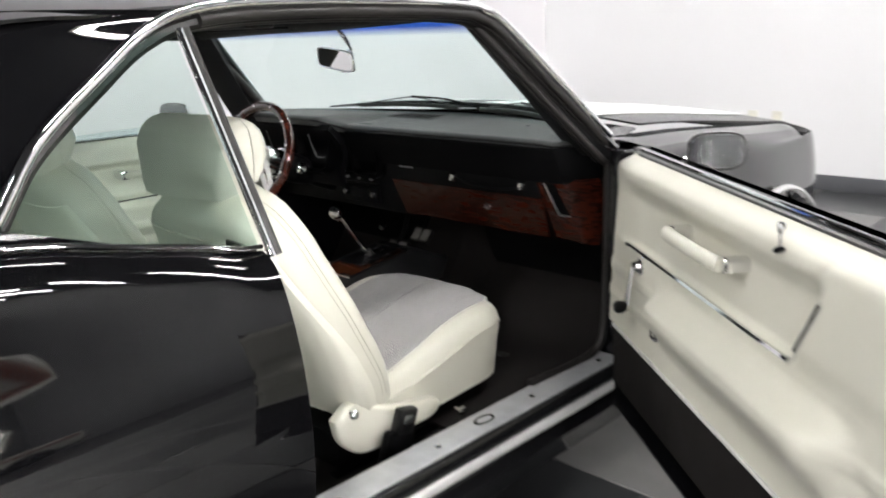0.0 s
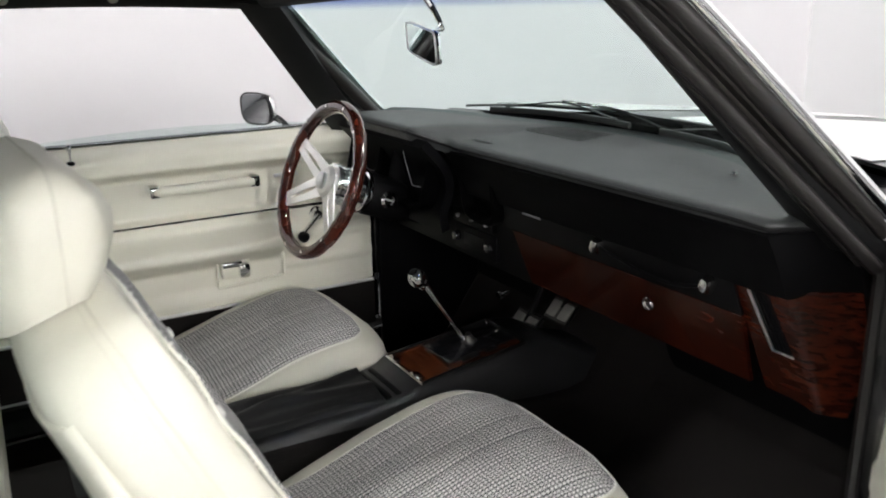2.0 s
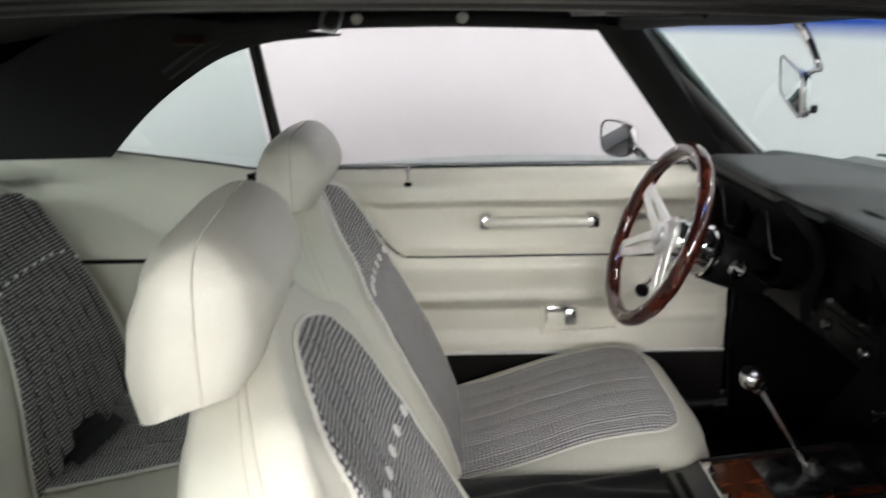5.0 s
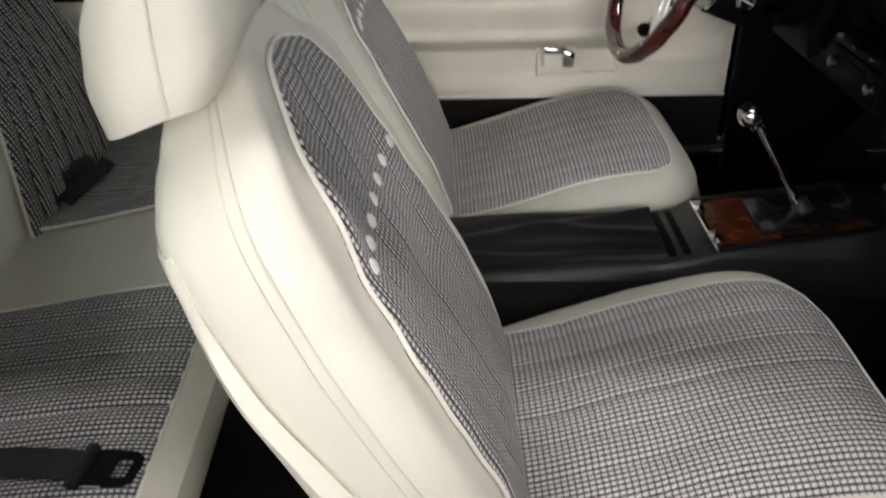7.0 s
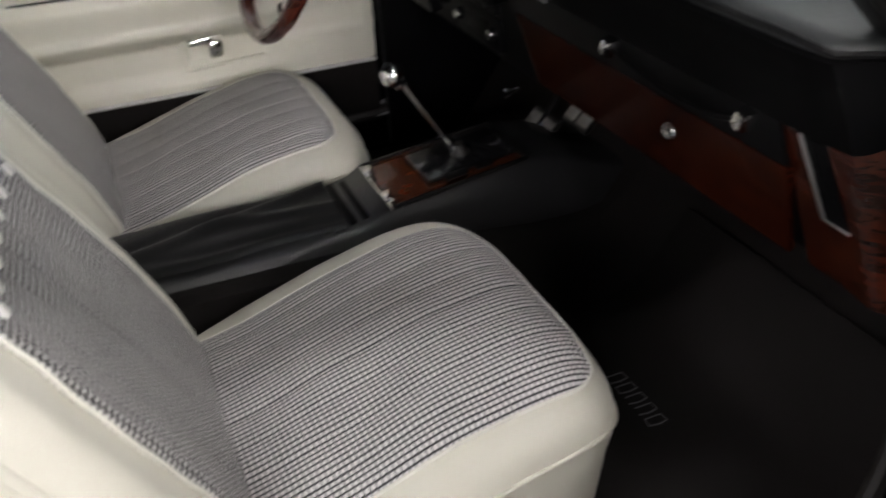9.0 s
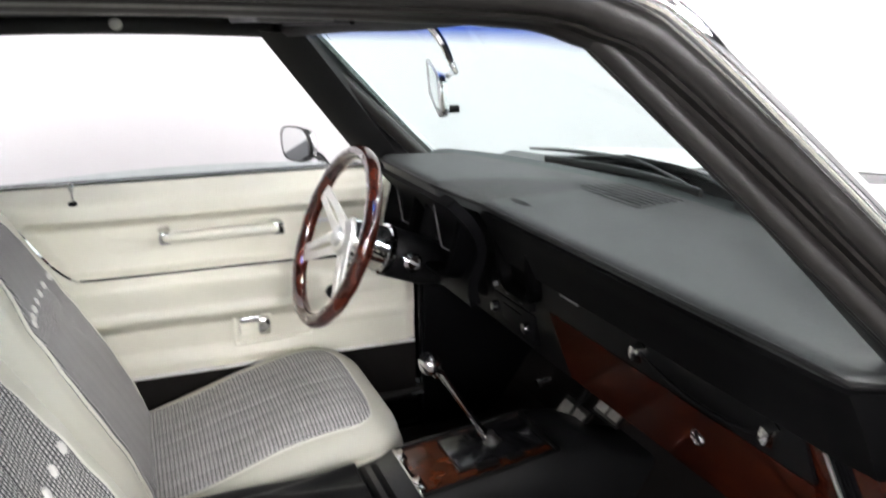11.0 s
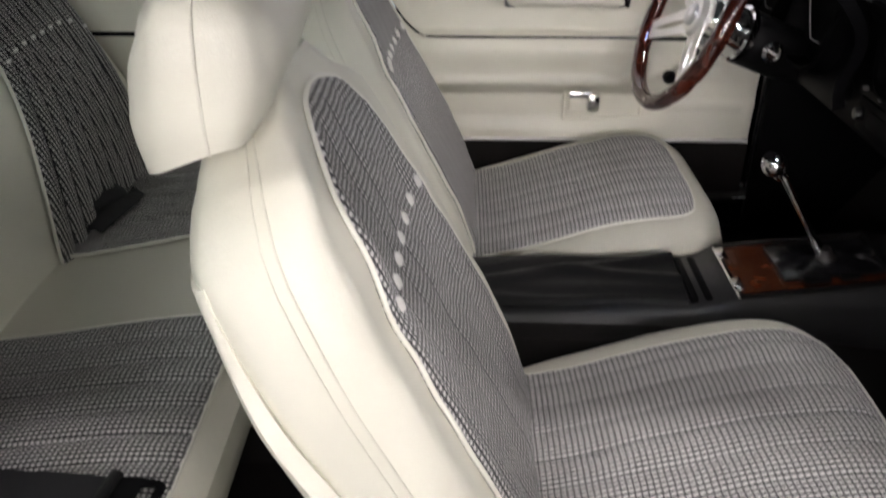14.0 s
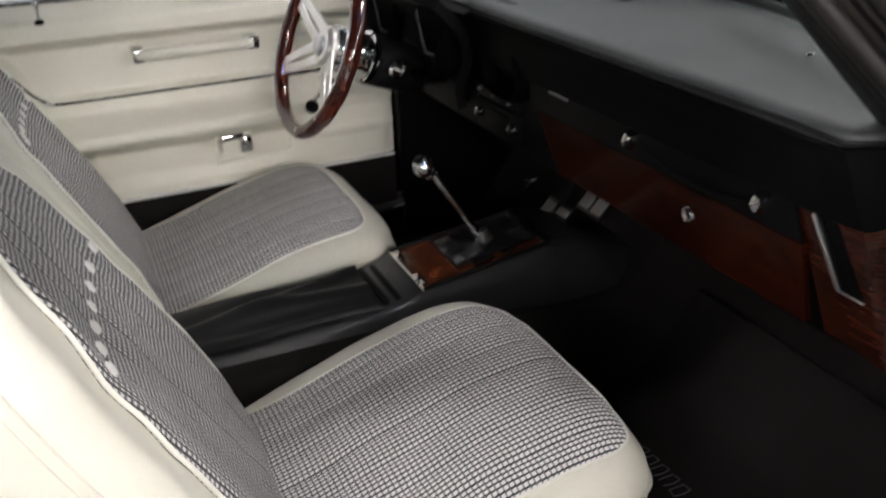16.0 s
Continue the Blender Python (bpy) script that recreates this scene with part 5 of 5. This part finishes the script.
lock = part("glove_lock", moved(lathe([(0.015, 0), (0.015, 0.006), (0.010, 0.012), (0.009, 0.009), (0.004, 0.009)], 20), pose(0.347, 1.266, 0.710, 96)), CHROME, dash, "round bright glove box lock")
strap = part("grab_strap", tube(spline([(0.238, 1.237, 0.786), (0.29, 1.238, 0.775), (0.36, 1.237, 0.768), (0.43, 1.238, 0.770), (0.49, 1.239, 0.783)], 24), 0.0030, 8, flat=1.2), BLACK_PLASTIC, dash, "black grab strap")
for x in (0.234, 0.494):
    part("strap_end", moved(loft([[V((a * math.copysign(abs(math.cos(q)) ** 0.4, math.cos(q)) * 0.010, d, a * math.copysign(abs(math.sin(q)) ** 0.4, math.sin(q)) * 0.014)) for q in [2 * math.pi * k / 12 for k in range(12)]] for a, d in ((1, 0.012), (1, -0.004), (0.7, -0.014), (0.2, -0.016))]), pose(x, 1.240, 0.787, 0, 20)), CHROME, strap, "bright strap end")
part("emblem", box(-0.005, 0.055, 1.2415, 1.2455, 0.796, 0.801, 0.001), THREAD, dash, "small bright emblem bar")
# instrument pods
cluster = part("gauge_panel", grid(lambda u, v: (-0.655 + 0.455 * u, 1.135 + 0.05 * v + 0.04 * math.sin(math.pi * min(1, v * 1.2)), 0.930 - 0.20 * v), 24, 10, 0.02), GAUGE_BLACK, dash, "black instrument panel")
for x in (-0.545, -0.305):
    part("gauge_hood", moved(loft([[V((0.088 * a * math.copysign(abs(math.cos(q)) ** 0.5, math.cos(q)), d, 0.076 * a * math.copysign(abs(math.sin(q)) ** 0.5, math.sin(q)))) for q in [2 * math.pi * k / 36 for k in range(72)]]
         for a, d in ((1.06, 0.05), (1.06, -0.004), (0.98, -0.009), (0.92, -0.004), (0.86, 0.035), (0.5, 0.038), (0.05, 0.038))]), pose(x - 0.012, 1.152, 0.846, -14)), GAUGE_BLACK, cluster, "black gauge hood")
    part("bezel_edge", tube(spline([(x - 0.040, 1.146, 0.905), (x - 0.020, 1.146, 0.862), (x + 0.002, 1.146, 0.824), (x + 0.010, 1.146, 0.818), (x + 0.045, 1.146, 0.820)], 24), 0.0012, 6), THREAD, cluster, "thin dull bezel edge")
stack = part("centre_panel", moved(loft([[V((0.062 * a * math.copysign(abs(math.cos(q)) ** 0.4, math.cos(q)), d, 0.080 * a * math.copysign(abs(math.sin(q)) ** 0.4, math.sin(q)))) for q in [2 * math.pi * k / 36 for k in range(72)]]
     for a, d in ((1.1, 0.03), (1.1, -0.002), (1.0, -0.005), (0.92, -0.001), (0.88, 0.02), (0.4, 0.022), (0.05, 0.022))]), pose(-0.155, 1.225, 0.835, 6)), BLACK_PLASTIC, dash, "black recessed centre panel")
radio = part("radio", box(-0.315, -0.135, 1.262, 1.285, 0.655, 0.715, 0.004), GAUGE_BLACK, dash, "black radio")
for x in (-0.294, -0.155):
    part("radio_knob", moved(lathe([(0.012, 0), (0.012, 0.008), (0.009, 0.015), (0.005, 0.016)], 18), pose(x, 1.264, 0.686, 90)), JAMB, radio, "glossy black radio knob")
part("radio_dial", box(-0.268, -0.182, 1.2595, 1.264, 0.672, 0.702, 0.002), GAUGE_BLACK, radio, "dim dial window")
part("heater_panel", box(-0.30, -0.13, 1.250, 1.265, 0.725, 0.757, 0.003), BLACK_PLASTIC, dash)
for x in (-0.27, -0.21, -0.15):
    part("heater_lever", box(x - 0.004, x + 0.004, 1.241, 1.252, 0.737, 0.745, 0.002), THREAD, dash)
part("pull_knob", moved(lathe([(0.004, 0), (0.004, 0.02), (0.009, 0.022), (0.009, 0.03)], 12), pose(-0.155, 1.31, 0.575, 100)), CHROME, dash)

# ---- steering wheel and column ----
HUB, TILT = V((-0.376, 0.956, 0.841)), 22.0
wheel_pose = Matrix.Translation(HUB) @ pose(0, 0, 0, 0, 0, 3.5) @ pose(0, 0, 0, 90 - TILT)
wheel = thing("steering_wheel", "wood-rimmed steering wheel with polished spokes", "steering wheel", at=HUB)
ring = [V((0.166 * math.cos(a), 0.166 * math.sin(a), 0)) for a in [2 * math.pi * k / 72 for k in range(72)]]
part("rim", moved(tube([p * (1 - 0.012 * (abs(math.sin(18 * math.atan2(p.y, p.x) / 2)) ** 6) * (abs(p.x) > 0.10)) for p in ring], 0.0148, 12, closed=True), wheel_pose), RIM_WOOD, wheel, "glossy dark mahogany rim")
for k in range(12):
    a = 2 * math.pi * (k + 0.5) / 12
    part("rivet", moved(lathe([(0.0042, 0), (0.0035, 0.0015), (0.001, 0.002)], 10), wheel_pose @ pose(0.166 * math.cos(a), 0.166 * math.sin(a), 0.0143)), CHROME, wheel)
for deg in (155, 207, 318):
    a = radians(deg)
    e, f = V((math.cos(a), math.sin(a), 0)), V((-math.sin(a), math.cos(a), 0))
    for off in (-1, 1):
        rings = []
        for k in range(9):
            r = 0.026 + 0.132 * k / 8
            gap = 0.0060 * math.sin(math.pi * min(1, k / 7)) + 0.0001
            half = 0.026 - 0.009 * k / 8
            z = -0.022 + 0.020 * k / 8
            i, o = off * gap, off * half
            rings.append([e * r + f * i + V((0, 0, z)), e * r + f * o + V((0, 0, z)), e * r + f * o + V((0, 0, z + 0.004)), e * r + f * i + V((0, 0, z + 0.004))])
        part("spoke", moved(loft(rings), wheel_pose), POLISHED, wheel, "polished slotted spoke")
part("hub", moved(lathe([(0.037, -0.03), (0.037, -0.018), (0.033, -0.014), (0.031, -0.010), (0.028, -0.008), (0.005, -0.007)], 32), wheel_pose), POLISHED, wheel, "polished hub plate")
part("horn_button", moved(lathe([(0.020, -0.009), (0.019, -0.002), (0.015, 0.001), (0.004, 0.002)], 28), wheel_pose), SATIN, wheel, "horn button")
part("adapter", moved(lathe([(0.040, -0.10), (0.046, -0.098), (0.043, -0.07), (0.047, -0.066), (0.043, -0.04), (0.046, -0.036), (0.044, -0.026)], 28), wheel_pose), TRIM_CHROME, wheel, "ribbed bright hub adapter")
column = thing("steering_column", "black steering column with a bright ignition lock", "steering column", at=HUB)
part("tube", moved(lathe([(0.036, -0.62), (0.036, -0.24), (0.048, -0.20), (0.050, -0.115), (0.046, -0.105)], 28), wheel_pose), BLACK_PLASTIC, column)
part("collar", moved(lathe([(0.050, -0.112), (0.052, -0.108), (0.052, -0.100), (0.046, -0.098)], 28), wheel_pose), CHROME, column, "bright collar")
ign = part("ignition_lock", moved(lathe([(0.017, 0), (0.019, 0.012), (0.019, 0.020), (0.013, 0.024), (0.012, 0.018), (0.004, 0.018)], 20), wheel_pose @ pose(0.048, 0, -0.145, 0, 90)), CHROME, column, "bright ignition lock")
part("key_tab", moved(box(-0.006, 0.006, -0.0015, 0.0015, 0.018, 0.034, 0.001), wheel_pose @ pose(0.048, 0, -0.145, 0, 90)), SATIN, ign)
part("turn_lever", moved(tube([(-0.045, 0, -0.13), (-0.12, 0.02, -0.125), (-0.16, 0.03, -0.12)], 0.005, 8), wheel_pose), CHROME, column)

# ---- console, shifter, pedals ----
console = thing("centre_console", "black vinyl centre console with a rosewood shifter plate", "console", at=(-0.08, 0.8, 0.3))
CX = -0.085


def console_ring(y):
    half = curve1([(0.36, 0.075), (0.60, 0.085), (0.95, 0.092), (1.25, 0.088), (1.40, 0.08), (1.54, 0.07)], y)
    z = curve1([(0.36, 0.440), (0.60, 0.455), (0.93, 0.462), (0.985, 0.476), (1.0, 0.490), (1.24, 0.520), (1.32, 0.51), (1.42, 0.46), (1.54, 0.44)], y)
    low = 0.26
    return [V((CX + a * half + b, y, c)) for a, b, c in ((-1, -0.035, low), (-1, -0.008, z - 0.05), (-1, 0.0, z - 0.012), (-1, 0.010, z), (1, -0.010, z), (1, 0.0, z - 0.012), (1, 0.010, z - 0.05), (1, 0.045, low))]


part("body", loft([console_ring(0.36 + 1.18 * k / 48) for k in range(49)]), CONSOLE, console, "black moulded console body", sharp=0.9)


def lid_top(a, t):
    """Height of the soft lid over its base: a across from -1 to 1, t along from 0 to 1, with sagging folds."""
    ridge = 0.009 * math.exp(-((a - 0.85 + 1.5 * t) / 0.20) ** 2) - 0.008 * math.exp(-((a - 0.45 + 1.5 * t) / 0.20) ** 2)
    ridge += 0.007 * math.exp(-((a + 0.15 - 0.9 * (t - 0.5)) / 0.16) ** 2) * smooth(0.35, 0.7, t) - 0.006 * math.exp(-((a - 0.62 - 0.2 * t) / 0.14) ** 2) * smooth(0.2, 0.6, t)
    return (0.015 + ridge * smooth(0.0, 0.25, 1 - abs(a))) * (1 - abs(a) ** 8)


part("lid", loft([[V((CX + (-1 + k / 15) * (0.078 + 0.003 * math.sin(0.35 * j)), 0.42 + 0.50 * j / 40, 0.456 + 0.010 * j / 40 + lid_top(-1 + k / 15, j / 40))) for k in range(31)] for j in range(41)]), BLACK_VINYL, console, "soft creased black armrest lid")
for y in (0.465, 0.50):
    part("lid_stitch", tube([(CX + 0.076 * a, y, 0.457 + 0.013 * (1 - abs(a) ** 6) + 0.004) for a in [-1 + 0.1 * k for k in range(21)]], 0.0018, 6), BLACK_PLASTIC, console)
for y in (0.935, 0.958):
    part("hinge_bar", box(CX - 0.07, CX + 0.07, y - 0.006, y + 0.006, 0.458, 0.472, 0.003), BLACK_PLASTIC, console)
PX = -0.066
part("wood_plate", grid(lambda u, v: (PX - 0.076 + 0.152 * u, 1.000 + 0.235 * v, 0.4935 + 0.0305 * v), 16, 16, 0.004), LIT_WOOD, console, "rosewood shifter plate")
for a, b, mat in (((PX - 0.08, 0.994, 0.494), (PX + 0.08, 0.994, 0.494), CHROME), ((PX - 0.08, 0.994, 0.494), (PX - 0.078, 1.24, 0.526), BLACK_PLASTIC), ((PX + 0.08, 0.994, 0.494), (PX + 0.078, 1.24, 0.526), BLACK_PLASTIC), ((PX - 0.078, 1.24, 0.526), (PX + 0.078, 1.24, 0.526), BLACK_PLASTIC)):
    part("plate_trim", tube([V(a).lerp(V(b), k / 4) for k in range(5)], 0.0038, 6), mat, console, "thin plate edge trim")
part("shifter_well", moved(box(-0.060, 0.054, -0.082, 0.082, 0, 0.005, 0.004), pose(PX, 1.150, 0.5145, 7.3)), JAMB, console, "glossy black shifter well")
for s in (-1, 1):
    part("badge", moved(box(-0.019, 0.019, -0.008, 0.008, 0, 0.003, 0.001), pose(PX + s * 0.050, 0.997, 0.498, 7)), CHROME, console, "small bright badge")
well_rim = [(-0.060, -0.082), (0.054, -0.082), (0.054, 0.082), (-0.060, 0.082)]
part("well_rim", moved(tube([V((*well_rim[k // 6], 0)).lerp(V((*well_rim[(k // 6 + 1) % 4], 0)), k % 6 / 6) for k in range(24)], 0.0011, 6, closed=True), pose(PX, 1.150, 0.5195, 7.3)), BLACK_PLASTIC, console, "thin black rim of the shifter well")
for dx, y, w, h in ((0.060, 1.115, 0.010, 0.020), (0.062, 1.165, 0.008, 0.014), (0.020, 1.232, 0.022, 0.006)):
    part("switch_plate", moved(box(-w, w, -h, h, 0, 0.004, 0.0015), pose(PX + dx, y, 0.4960 + 0.130 * (y - 1.0) + 0.003, 7.3)), BLACK_PLASTIC, console, "small black switch plate")

shifter = thing("gear_shifter", "bright metal gear shifter with a round chrome ball knob", "gear shifter", at=(-0.071, 1.148, 0.52))
part("lever", tube(spline([(-0.071, 1.150, 0.515), (-0.078, 1.122, 0.560), (-0.090, 1.078, 0.632), (-0.094, 1.066, 0.652)], 20), [0.0085 if k < 5 else 0.0062 for k in range(21)], 10), CHROME, shifter)
part("knob", moved(lathe([(0.009, -0.026), (0.010, -0.021)] + [(0.0198 * math.cos(a), 0.0205 * math.sin(a)) for a in [radians(-60 + 15 * k) for k in range(11)]], 28), Matrix.Translation((-0.099, 1.049, 0.670)) @ pose(0, 0, 0, 34)), CHROME, shifter, "round chrome knob")
part("knob_cap", moved(lathe([(0.010, 0.0175), (0.009, 0.0206), (0.003, 0.0213)], 18), Matrix.Translation((-0.099, 1.049, 0.670)) @ pose(0, 0, 0, 34)), GAUGE_BLACK, shifter, "black knob cap")
part("boot", moved(lathe([(0.022, 0), (0.019, 0.006), (0.015, 0.009), (0.012, 0.016), (0.010, 0.020), (0.009, 0.026)], 20), Matrix.Translation((-0.070, 1.152, 0.512)) @ pose(0, 0, 0, 12)), RUBBER, shifter, "black rubber boot")


def pedal(name, label, x, y, z, w, h):
    top = thing(name, label, "pedal", "foot pedals", at=(x, y, z))
    m = Matrix.Translation((x, y, z)) @ pose(0, 0, 0, 48)
    part("pad", moved(box(-w, w, -h, h, -0.006, 0.006, 0.004), m), RUBBER, top)
    for s in (-0.5, 0.5):
        part("grip", moved(box(s * w - w * 0.38, s * w + w * 0.38, -h * 0.72, h * 0.72, 0.004, 0.009, 0.003), m), GRIP, top, "worn metal grip")
    part("pad_trim", moved(tube([(a * w * 1.02, b * h * 1.02, 0.004) for a, b in ((-1, -1), (0, -1), (1, -1), (1, 0), (1, 1), (0, 1), (-1, 1), (-1, 0))], 0.003, 6, closed=True), m), BLACK_PLASTIC, top, "black pad rim")
    part("arm", tube(spline([(x, y + 0.004, z + 0.006), (x, y + 0.05, z + 0.08), (x, y + 0.09, z + 0.22)], 10), 0.008, 8), BLACK_PLASTIC, top)


pedal("brake_pedal", "black rubber brake pedal with worn metal grips", -0.178, 1.37, 0.476, 0.047, 0.031)
pedal("gas_pedal", "black rubber gas pedal with worn metal grips", -0.096, 1.415, 0.524, 0.042, 0.028)

# ---- mirror, visors, small roof things, wipers, floor mats ----
rear_mirror = thing("rear_view_mirror", "chromed rear-view mirror hanging from the windshield header", "mirror", at=(0.0, 1.05, 1.13))
turn_m = Matrix.Translation((-0.040, 1.046, 1.140)) @ pose(0, 0, 0, 4, 3.5, -16.0)
outline = [2 * math.pi * k / 32 for k in range(32)]
part("case", moved(loft([[V((0.128 * a * math.copysign(abs(math.cos(q)) ** 0.28, math.cos(q)), d, 0.031 * a * math.copysign(abs(math.sin(q)) ** 0.36, math.sin(q)))) for q in outline] for a, d in ((0.98, -0.004), (1, 0.0), (0.97, 0.005), (0.7, 0.011), (0.2, 0.013))]), turn_m), CHROME, rear_mirror, "chrome mirror case")
part("glass", moved(loft([[V((0.121 * math.copysign(abs(math.cos(q)) ** 0.28, math.cos(q)), d, 0.0265 * math.copysign(abs(math.sin(q)) ** 0.36, math.sin(q)))) for q in outline] for d in (-0.0055, 0.0)]), turn_m), MIRROR, rear_mirror, "mirror glass")
part("rim", moved(tube([V((0.125 * math.copysign(abs(math.cos(q)) ** 0.28, math.cos(q)), -0.005, 0.029 * math.copysign(abs(math.sin(q)) ** 0.36, math.sin(q)))) for q in outline], 0.0022, 6, closed=True), turn_m), SATIN, rear_mirror, "thin metal rim")
part("stalk", tube(spline([(0.004, 1.008, 1.240), (0.006, 1.022, 1.226), (0.016, 1.037, 1.200), (0.028, 1.046, 1.172), (0.026, 1.050, 1.164), (0.006, 1.052, 1.162), (-0.022, 1.054, 1.154)], 30), [0.0075 - 0.003 * min(1, k / 20) for k in range(31)], 8), CHROME, rear_mirror, "curved chrome stalk")
part("tab", moved(lathe([(0.006, 0), (0.006, 0.016), (0.002, 0.018)], 10), pose(-0.035, 1.062, 1.105, -90)), BLACK_PLASTIC, rear_mirror)


def sun_visor(sx):
    top = thing("sun_visor", "black vinyl sun visor folded up against the header", "sun visor", "sun visors", at=(sx * 0.3, 0.9, 1.222))
    part("pad", loft([[V((sx * 0.30 + 0.19 * a * math.copysign(abs(math.cos(q)) ** 0.4, math.cos(q)), 0.875 + 0.065 * a * math.copysign(abs(math.sin(q)) ** 0.5, math.sin(q)) - 0.03 * abs(math.cos(q)), (1.244 if sx < 0 else 1.266) + d)) for q in outline] for a, d in ((0.95, -0.009), (1, -0.004), (1, 0.004), (0.95, 0.009))]), BLACK_VINYL, top)
    part("rod", tube([(sx * 0.12, 0.94, 1.234 if sx < 0 else 1.252), (sx * 0.5, 0.905, 1.234 if sx < 0 else 1.252)], 0.005, 8), BLACK_PLASTIC, top)


sun_visor(1)
sun_visor(-1)
hook = thing("coat_hook", "grey plastic loop hook on the roof side trim", "hook", at=(-0.60, 0.352, 1.235))
part("loop", moved(tube([V((0.017 * math.copysign(abs(math.cos(a)) ** 0.5, math.cos(a)), 0.026 * math.copysign(abs(math.sin(a)) ** 0.6, math.sin(a)), 0)) for a in [2 * math.pi * k / 24 for k in range(24)]], 0.006, 8, closed=True), pose(-0.586, 0.345, 1.238, 70, 20, 90)), SATIN, hook)
for y in (0.395, 0.605):
    b = thing("trim_button", "small cream plastic button on the roof side trim", "button", "roof trim buttons", at=(-0.60, y, 1.235))
    part("cap", moved(lathe([(0.012, 0), (0.012, 0.003), (0.007, 0.007), (0.002, 0.008)], 16), pose(-0.592, y, 1.236, 0, 115)), OUTLET, b)


def wiper(x0, x1, y0):
    top = thing("windshield_wiper", "black and silver windshield wiper at rest over the cowl", "wiper", "windshield wipers", at=(x0, y0, 0.95))
    def on(x, up):
        k = (x / 0.725) ** 2
        return V((x, 1.46 - 0.26 * k, 0.962 + up))
    part("blade", tube([on(x0 + (x1 - x0) * k / 10, 0.004 * math.sin(math.pi * k / 10)) for k in range(11)], 0.0045, 6, flat=1.6), RUBBER, top)
    part("bridge", tube(spline([on(x0 + (x1 - x0) * 0.1, 0.008), on(x0 + (x1 - x0) * 0.35, 0.024), on(x0 + (x1 - x0) * 0.5, 0.03), on(x0 + (x1 - x0) * 0.65, 0.024), on(x0 + (x1 - x0) * 0.9, 0.008)], 16), 0.0022, 6), JAMB, top, "dark blade bridge")
    part("arm", tube(spline([on(x0 + (x1 - x0) * 0.5, 0.032), on(x0 + (x1 - x0) * 0.8, 0.02) + V((0, 0.04, 0)), on(x0 + (x1 - x0) * 1.15, -0.01) + V((0, 0.06, 0))], 12), 0.0034, 8), JAMB, top, "dark wiper arm")


wiper(-0.36, 0.06, 1.45)
wiper(0.16, 0.58, 1.45)


def floor_mat(x0, x1, y0, y1, marks):
    top = thing("floor_mat", "black carpet floor mat" + (" with silver stitched marks" if marks else ""), "floor mat", "floor mats", at=((x0 + x1) / 2, y0, 0.245))
    part("mat_body", grid(lambda u, v: (x0 + (x1 - x0) * u, y0 + (y1 - y0) * v, 0.252 + 0.24 * smooth(1.38, 1.62, y0 + (y1 - y0) * v)), 12, 24, 0.008), CARPET, top)
    if marks:
        for k in range(5):
            x = 0.300 + 0.026 * k
            o = 0.0085
            part("stitched_mark", tube([(x - o, 1.236, 0.2585), (x - o, 1.264, 0.2585), (x + o * 0.7, 1.266, 0.2585), (x + o, 1.250, 0.2585), (x + o * 0.7, 1.234, 0.2585)], 0.0022, 6, closed=(k in (1, 4))), THREAD, top, "silver stitched mark")


floor_mat(0.11, 0.66, 0.80, 1.52, True)
floor_mat(-0.66, -0.22, 0.80, 1.48, False)

# unlit courtesy lamp on the left rear pillar
courtesy = thing("courtesy_lamp", "small unlit brownish courtesy lamp on the rear pillar trim", "lamp", at=(-0.60, 0.06, 1.197))
part("lens", moved(box(-0.004, 0.004, -0.030, 0.030, -0.009, 0.009, 0.003), pose(-0.600, 0.058, 1.197, 0, -25)), material("amber_lens", (0.05, 0.022, 0.008), 0.35, vary=0.2), courtesy)

# ---- floor tiles ----
tile_mesh = {}
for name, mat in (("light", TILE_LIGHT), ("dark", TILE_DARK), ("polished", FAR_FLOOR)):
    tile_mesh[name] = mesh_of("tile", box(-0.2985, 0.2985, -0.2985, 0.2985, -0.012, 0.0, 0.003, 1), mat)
for i in range(15):
    for j in range(15):
        x, y = LEFT + 0.3 + 0.6 * i, FRONT - 0.3 - 0.6 * j
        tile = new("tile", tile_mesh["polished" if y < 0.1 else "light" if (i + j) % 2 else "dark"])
        tile.location = (x, y, 0)
        tile.parent = floor
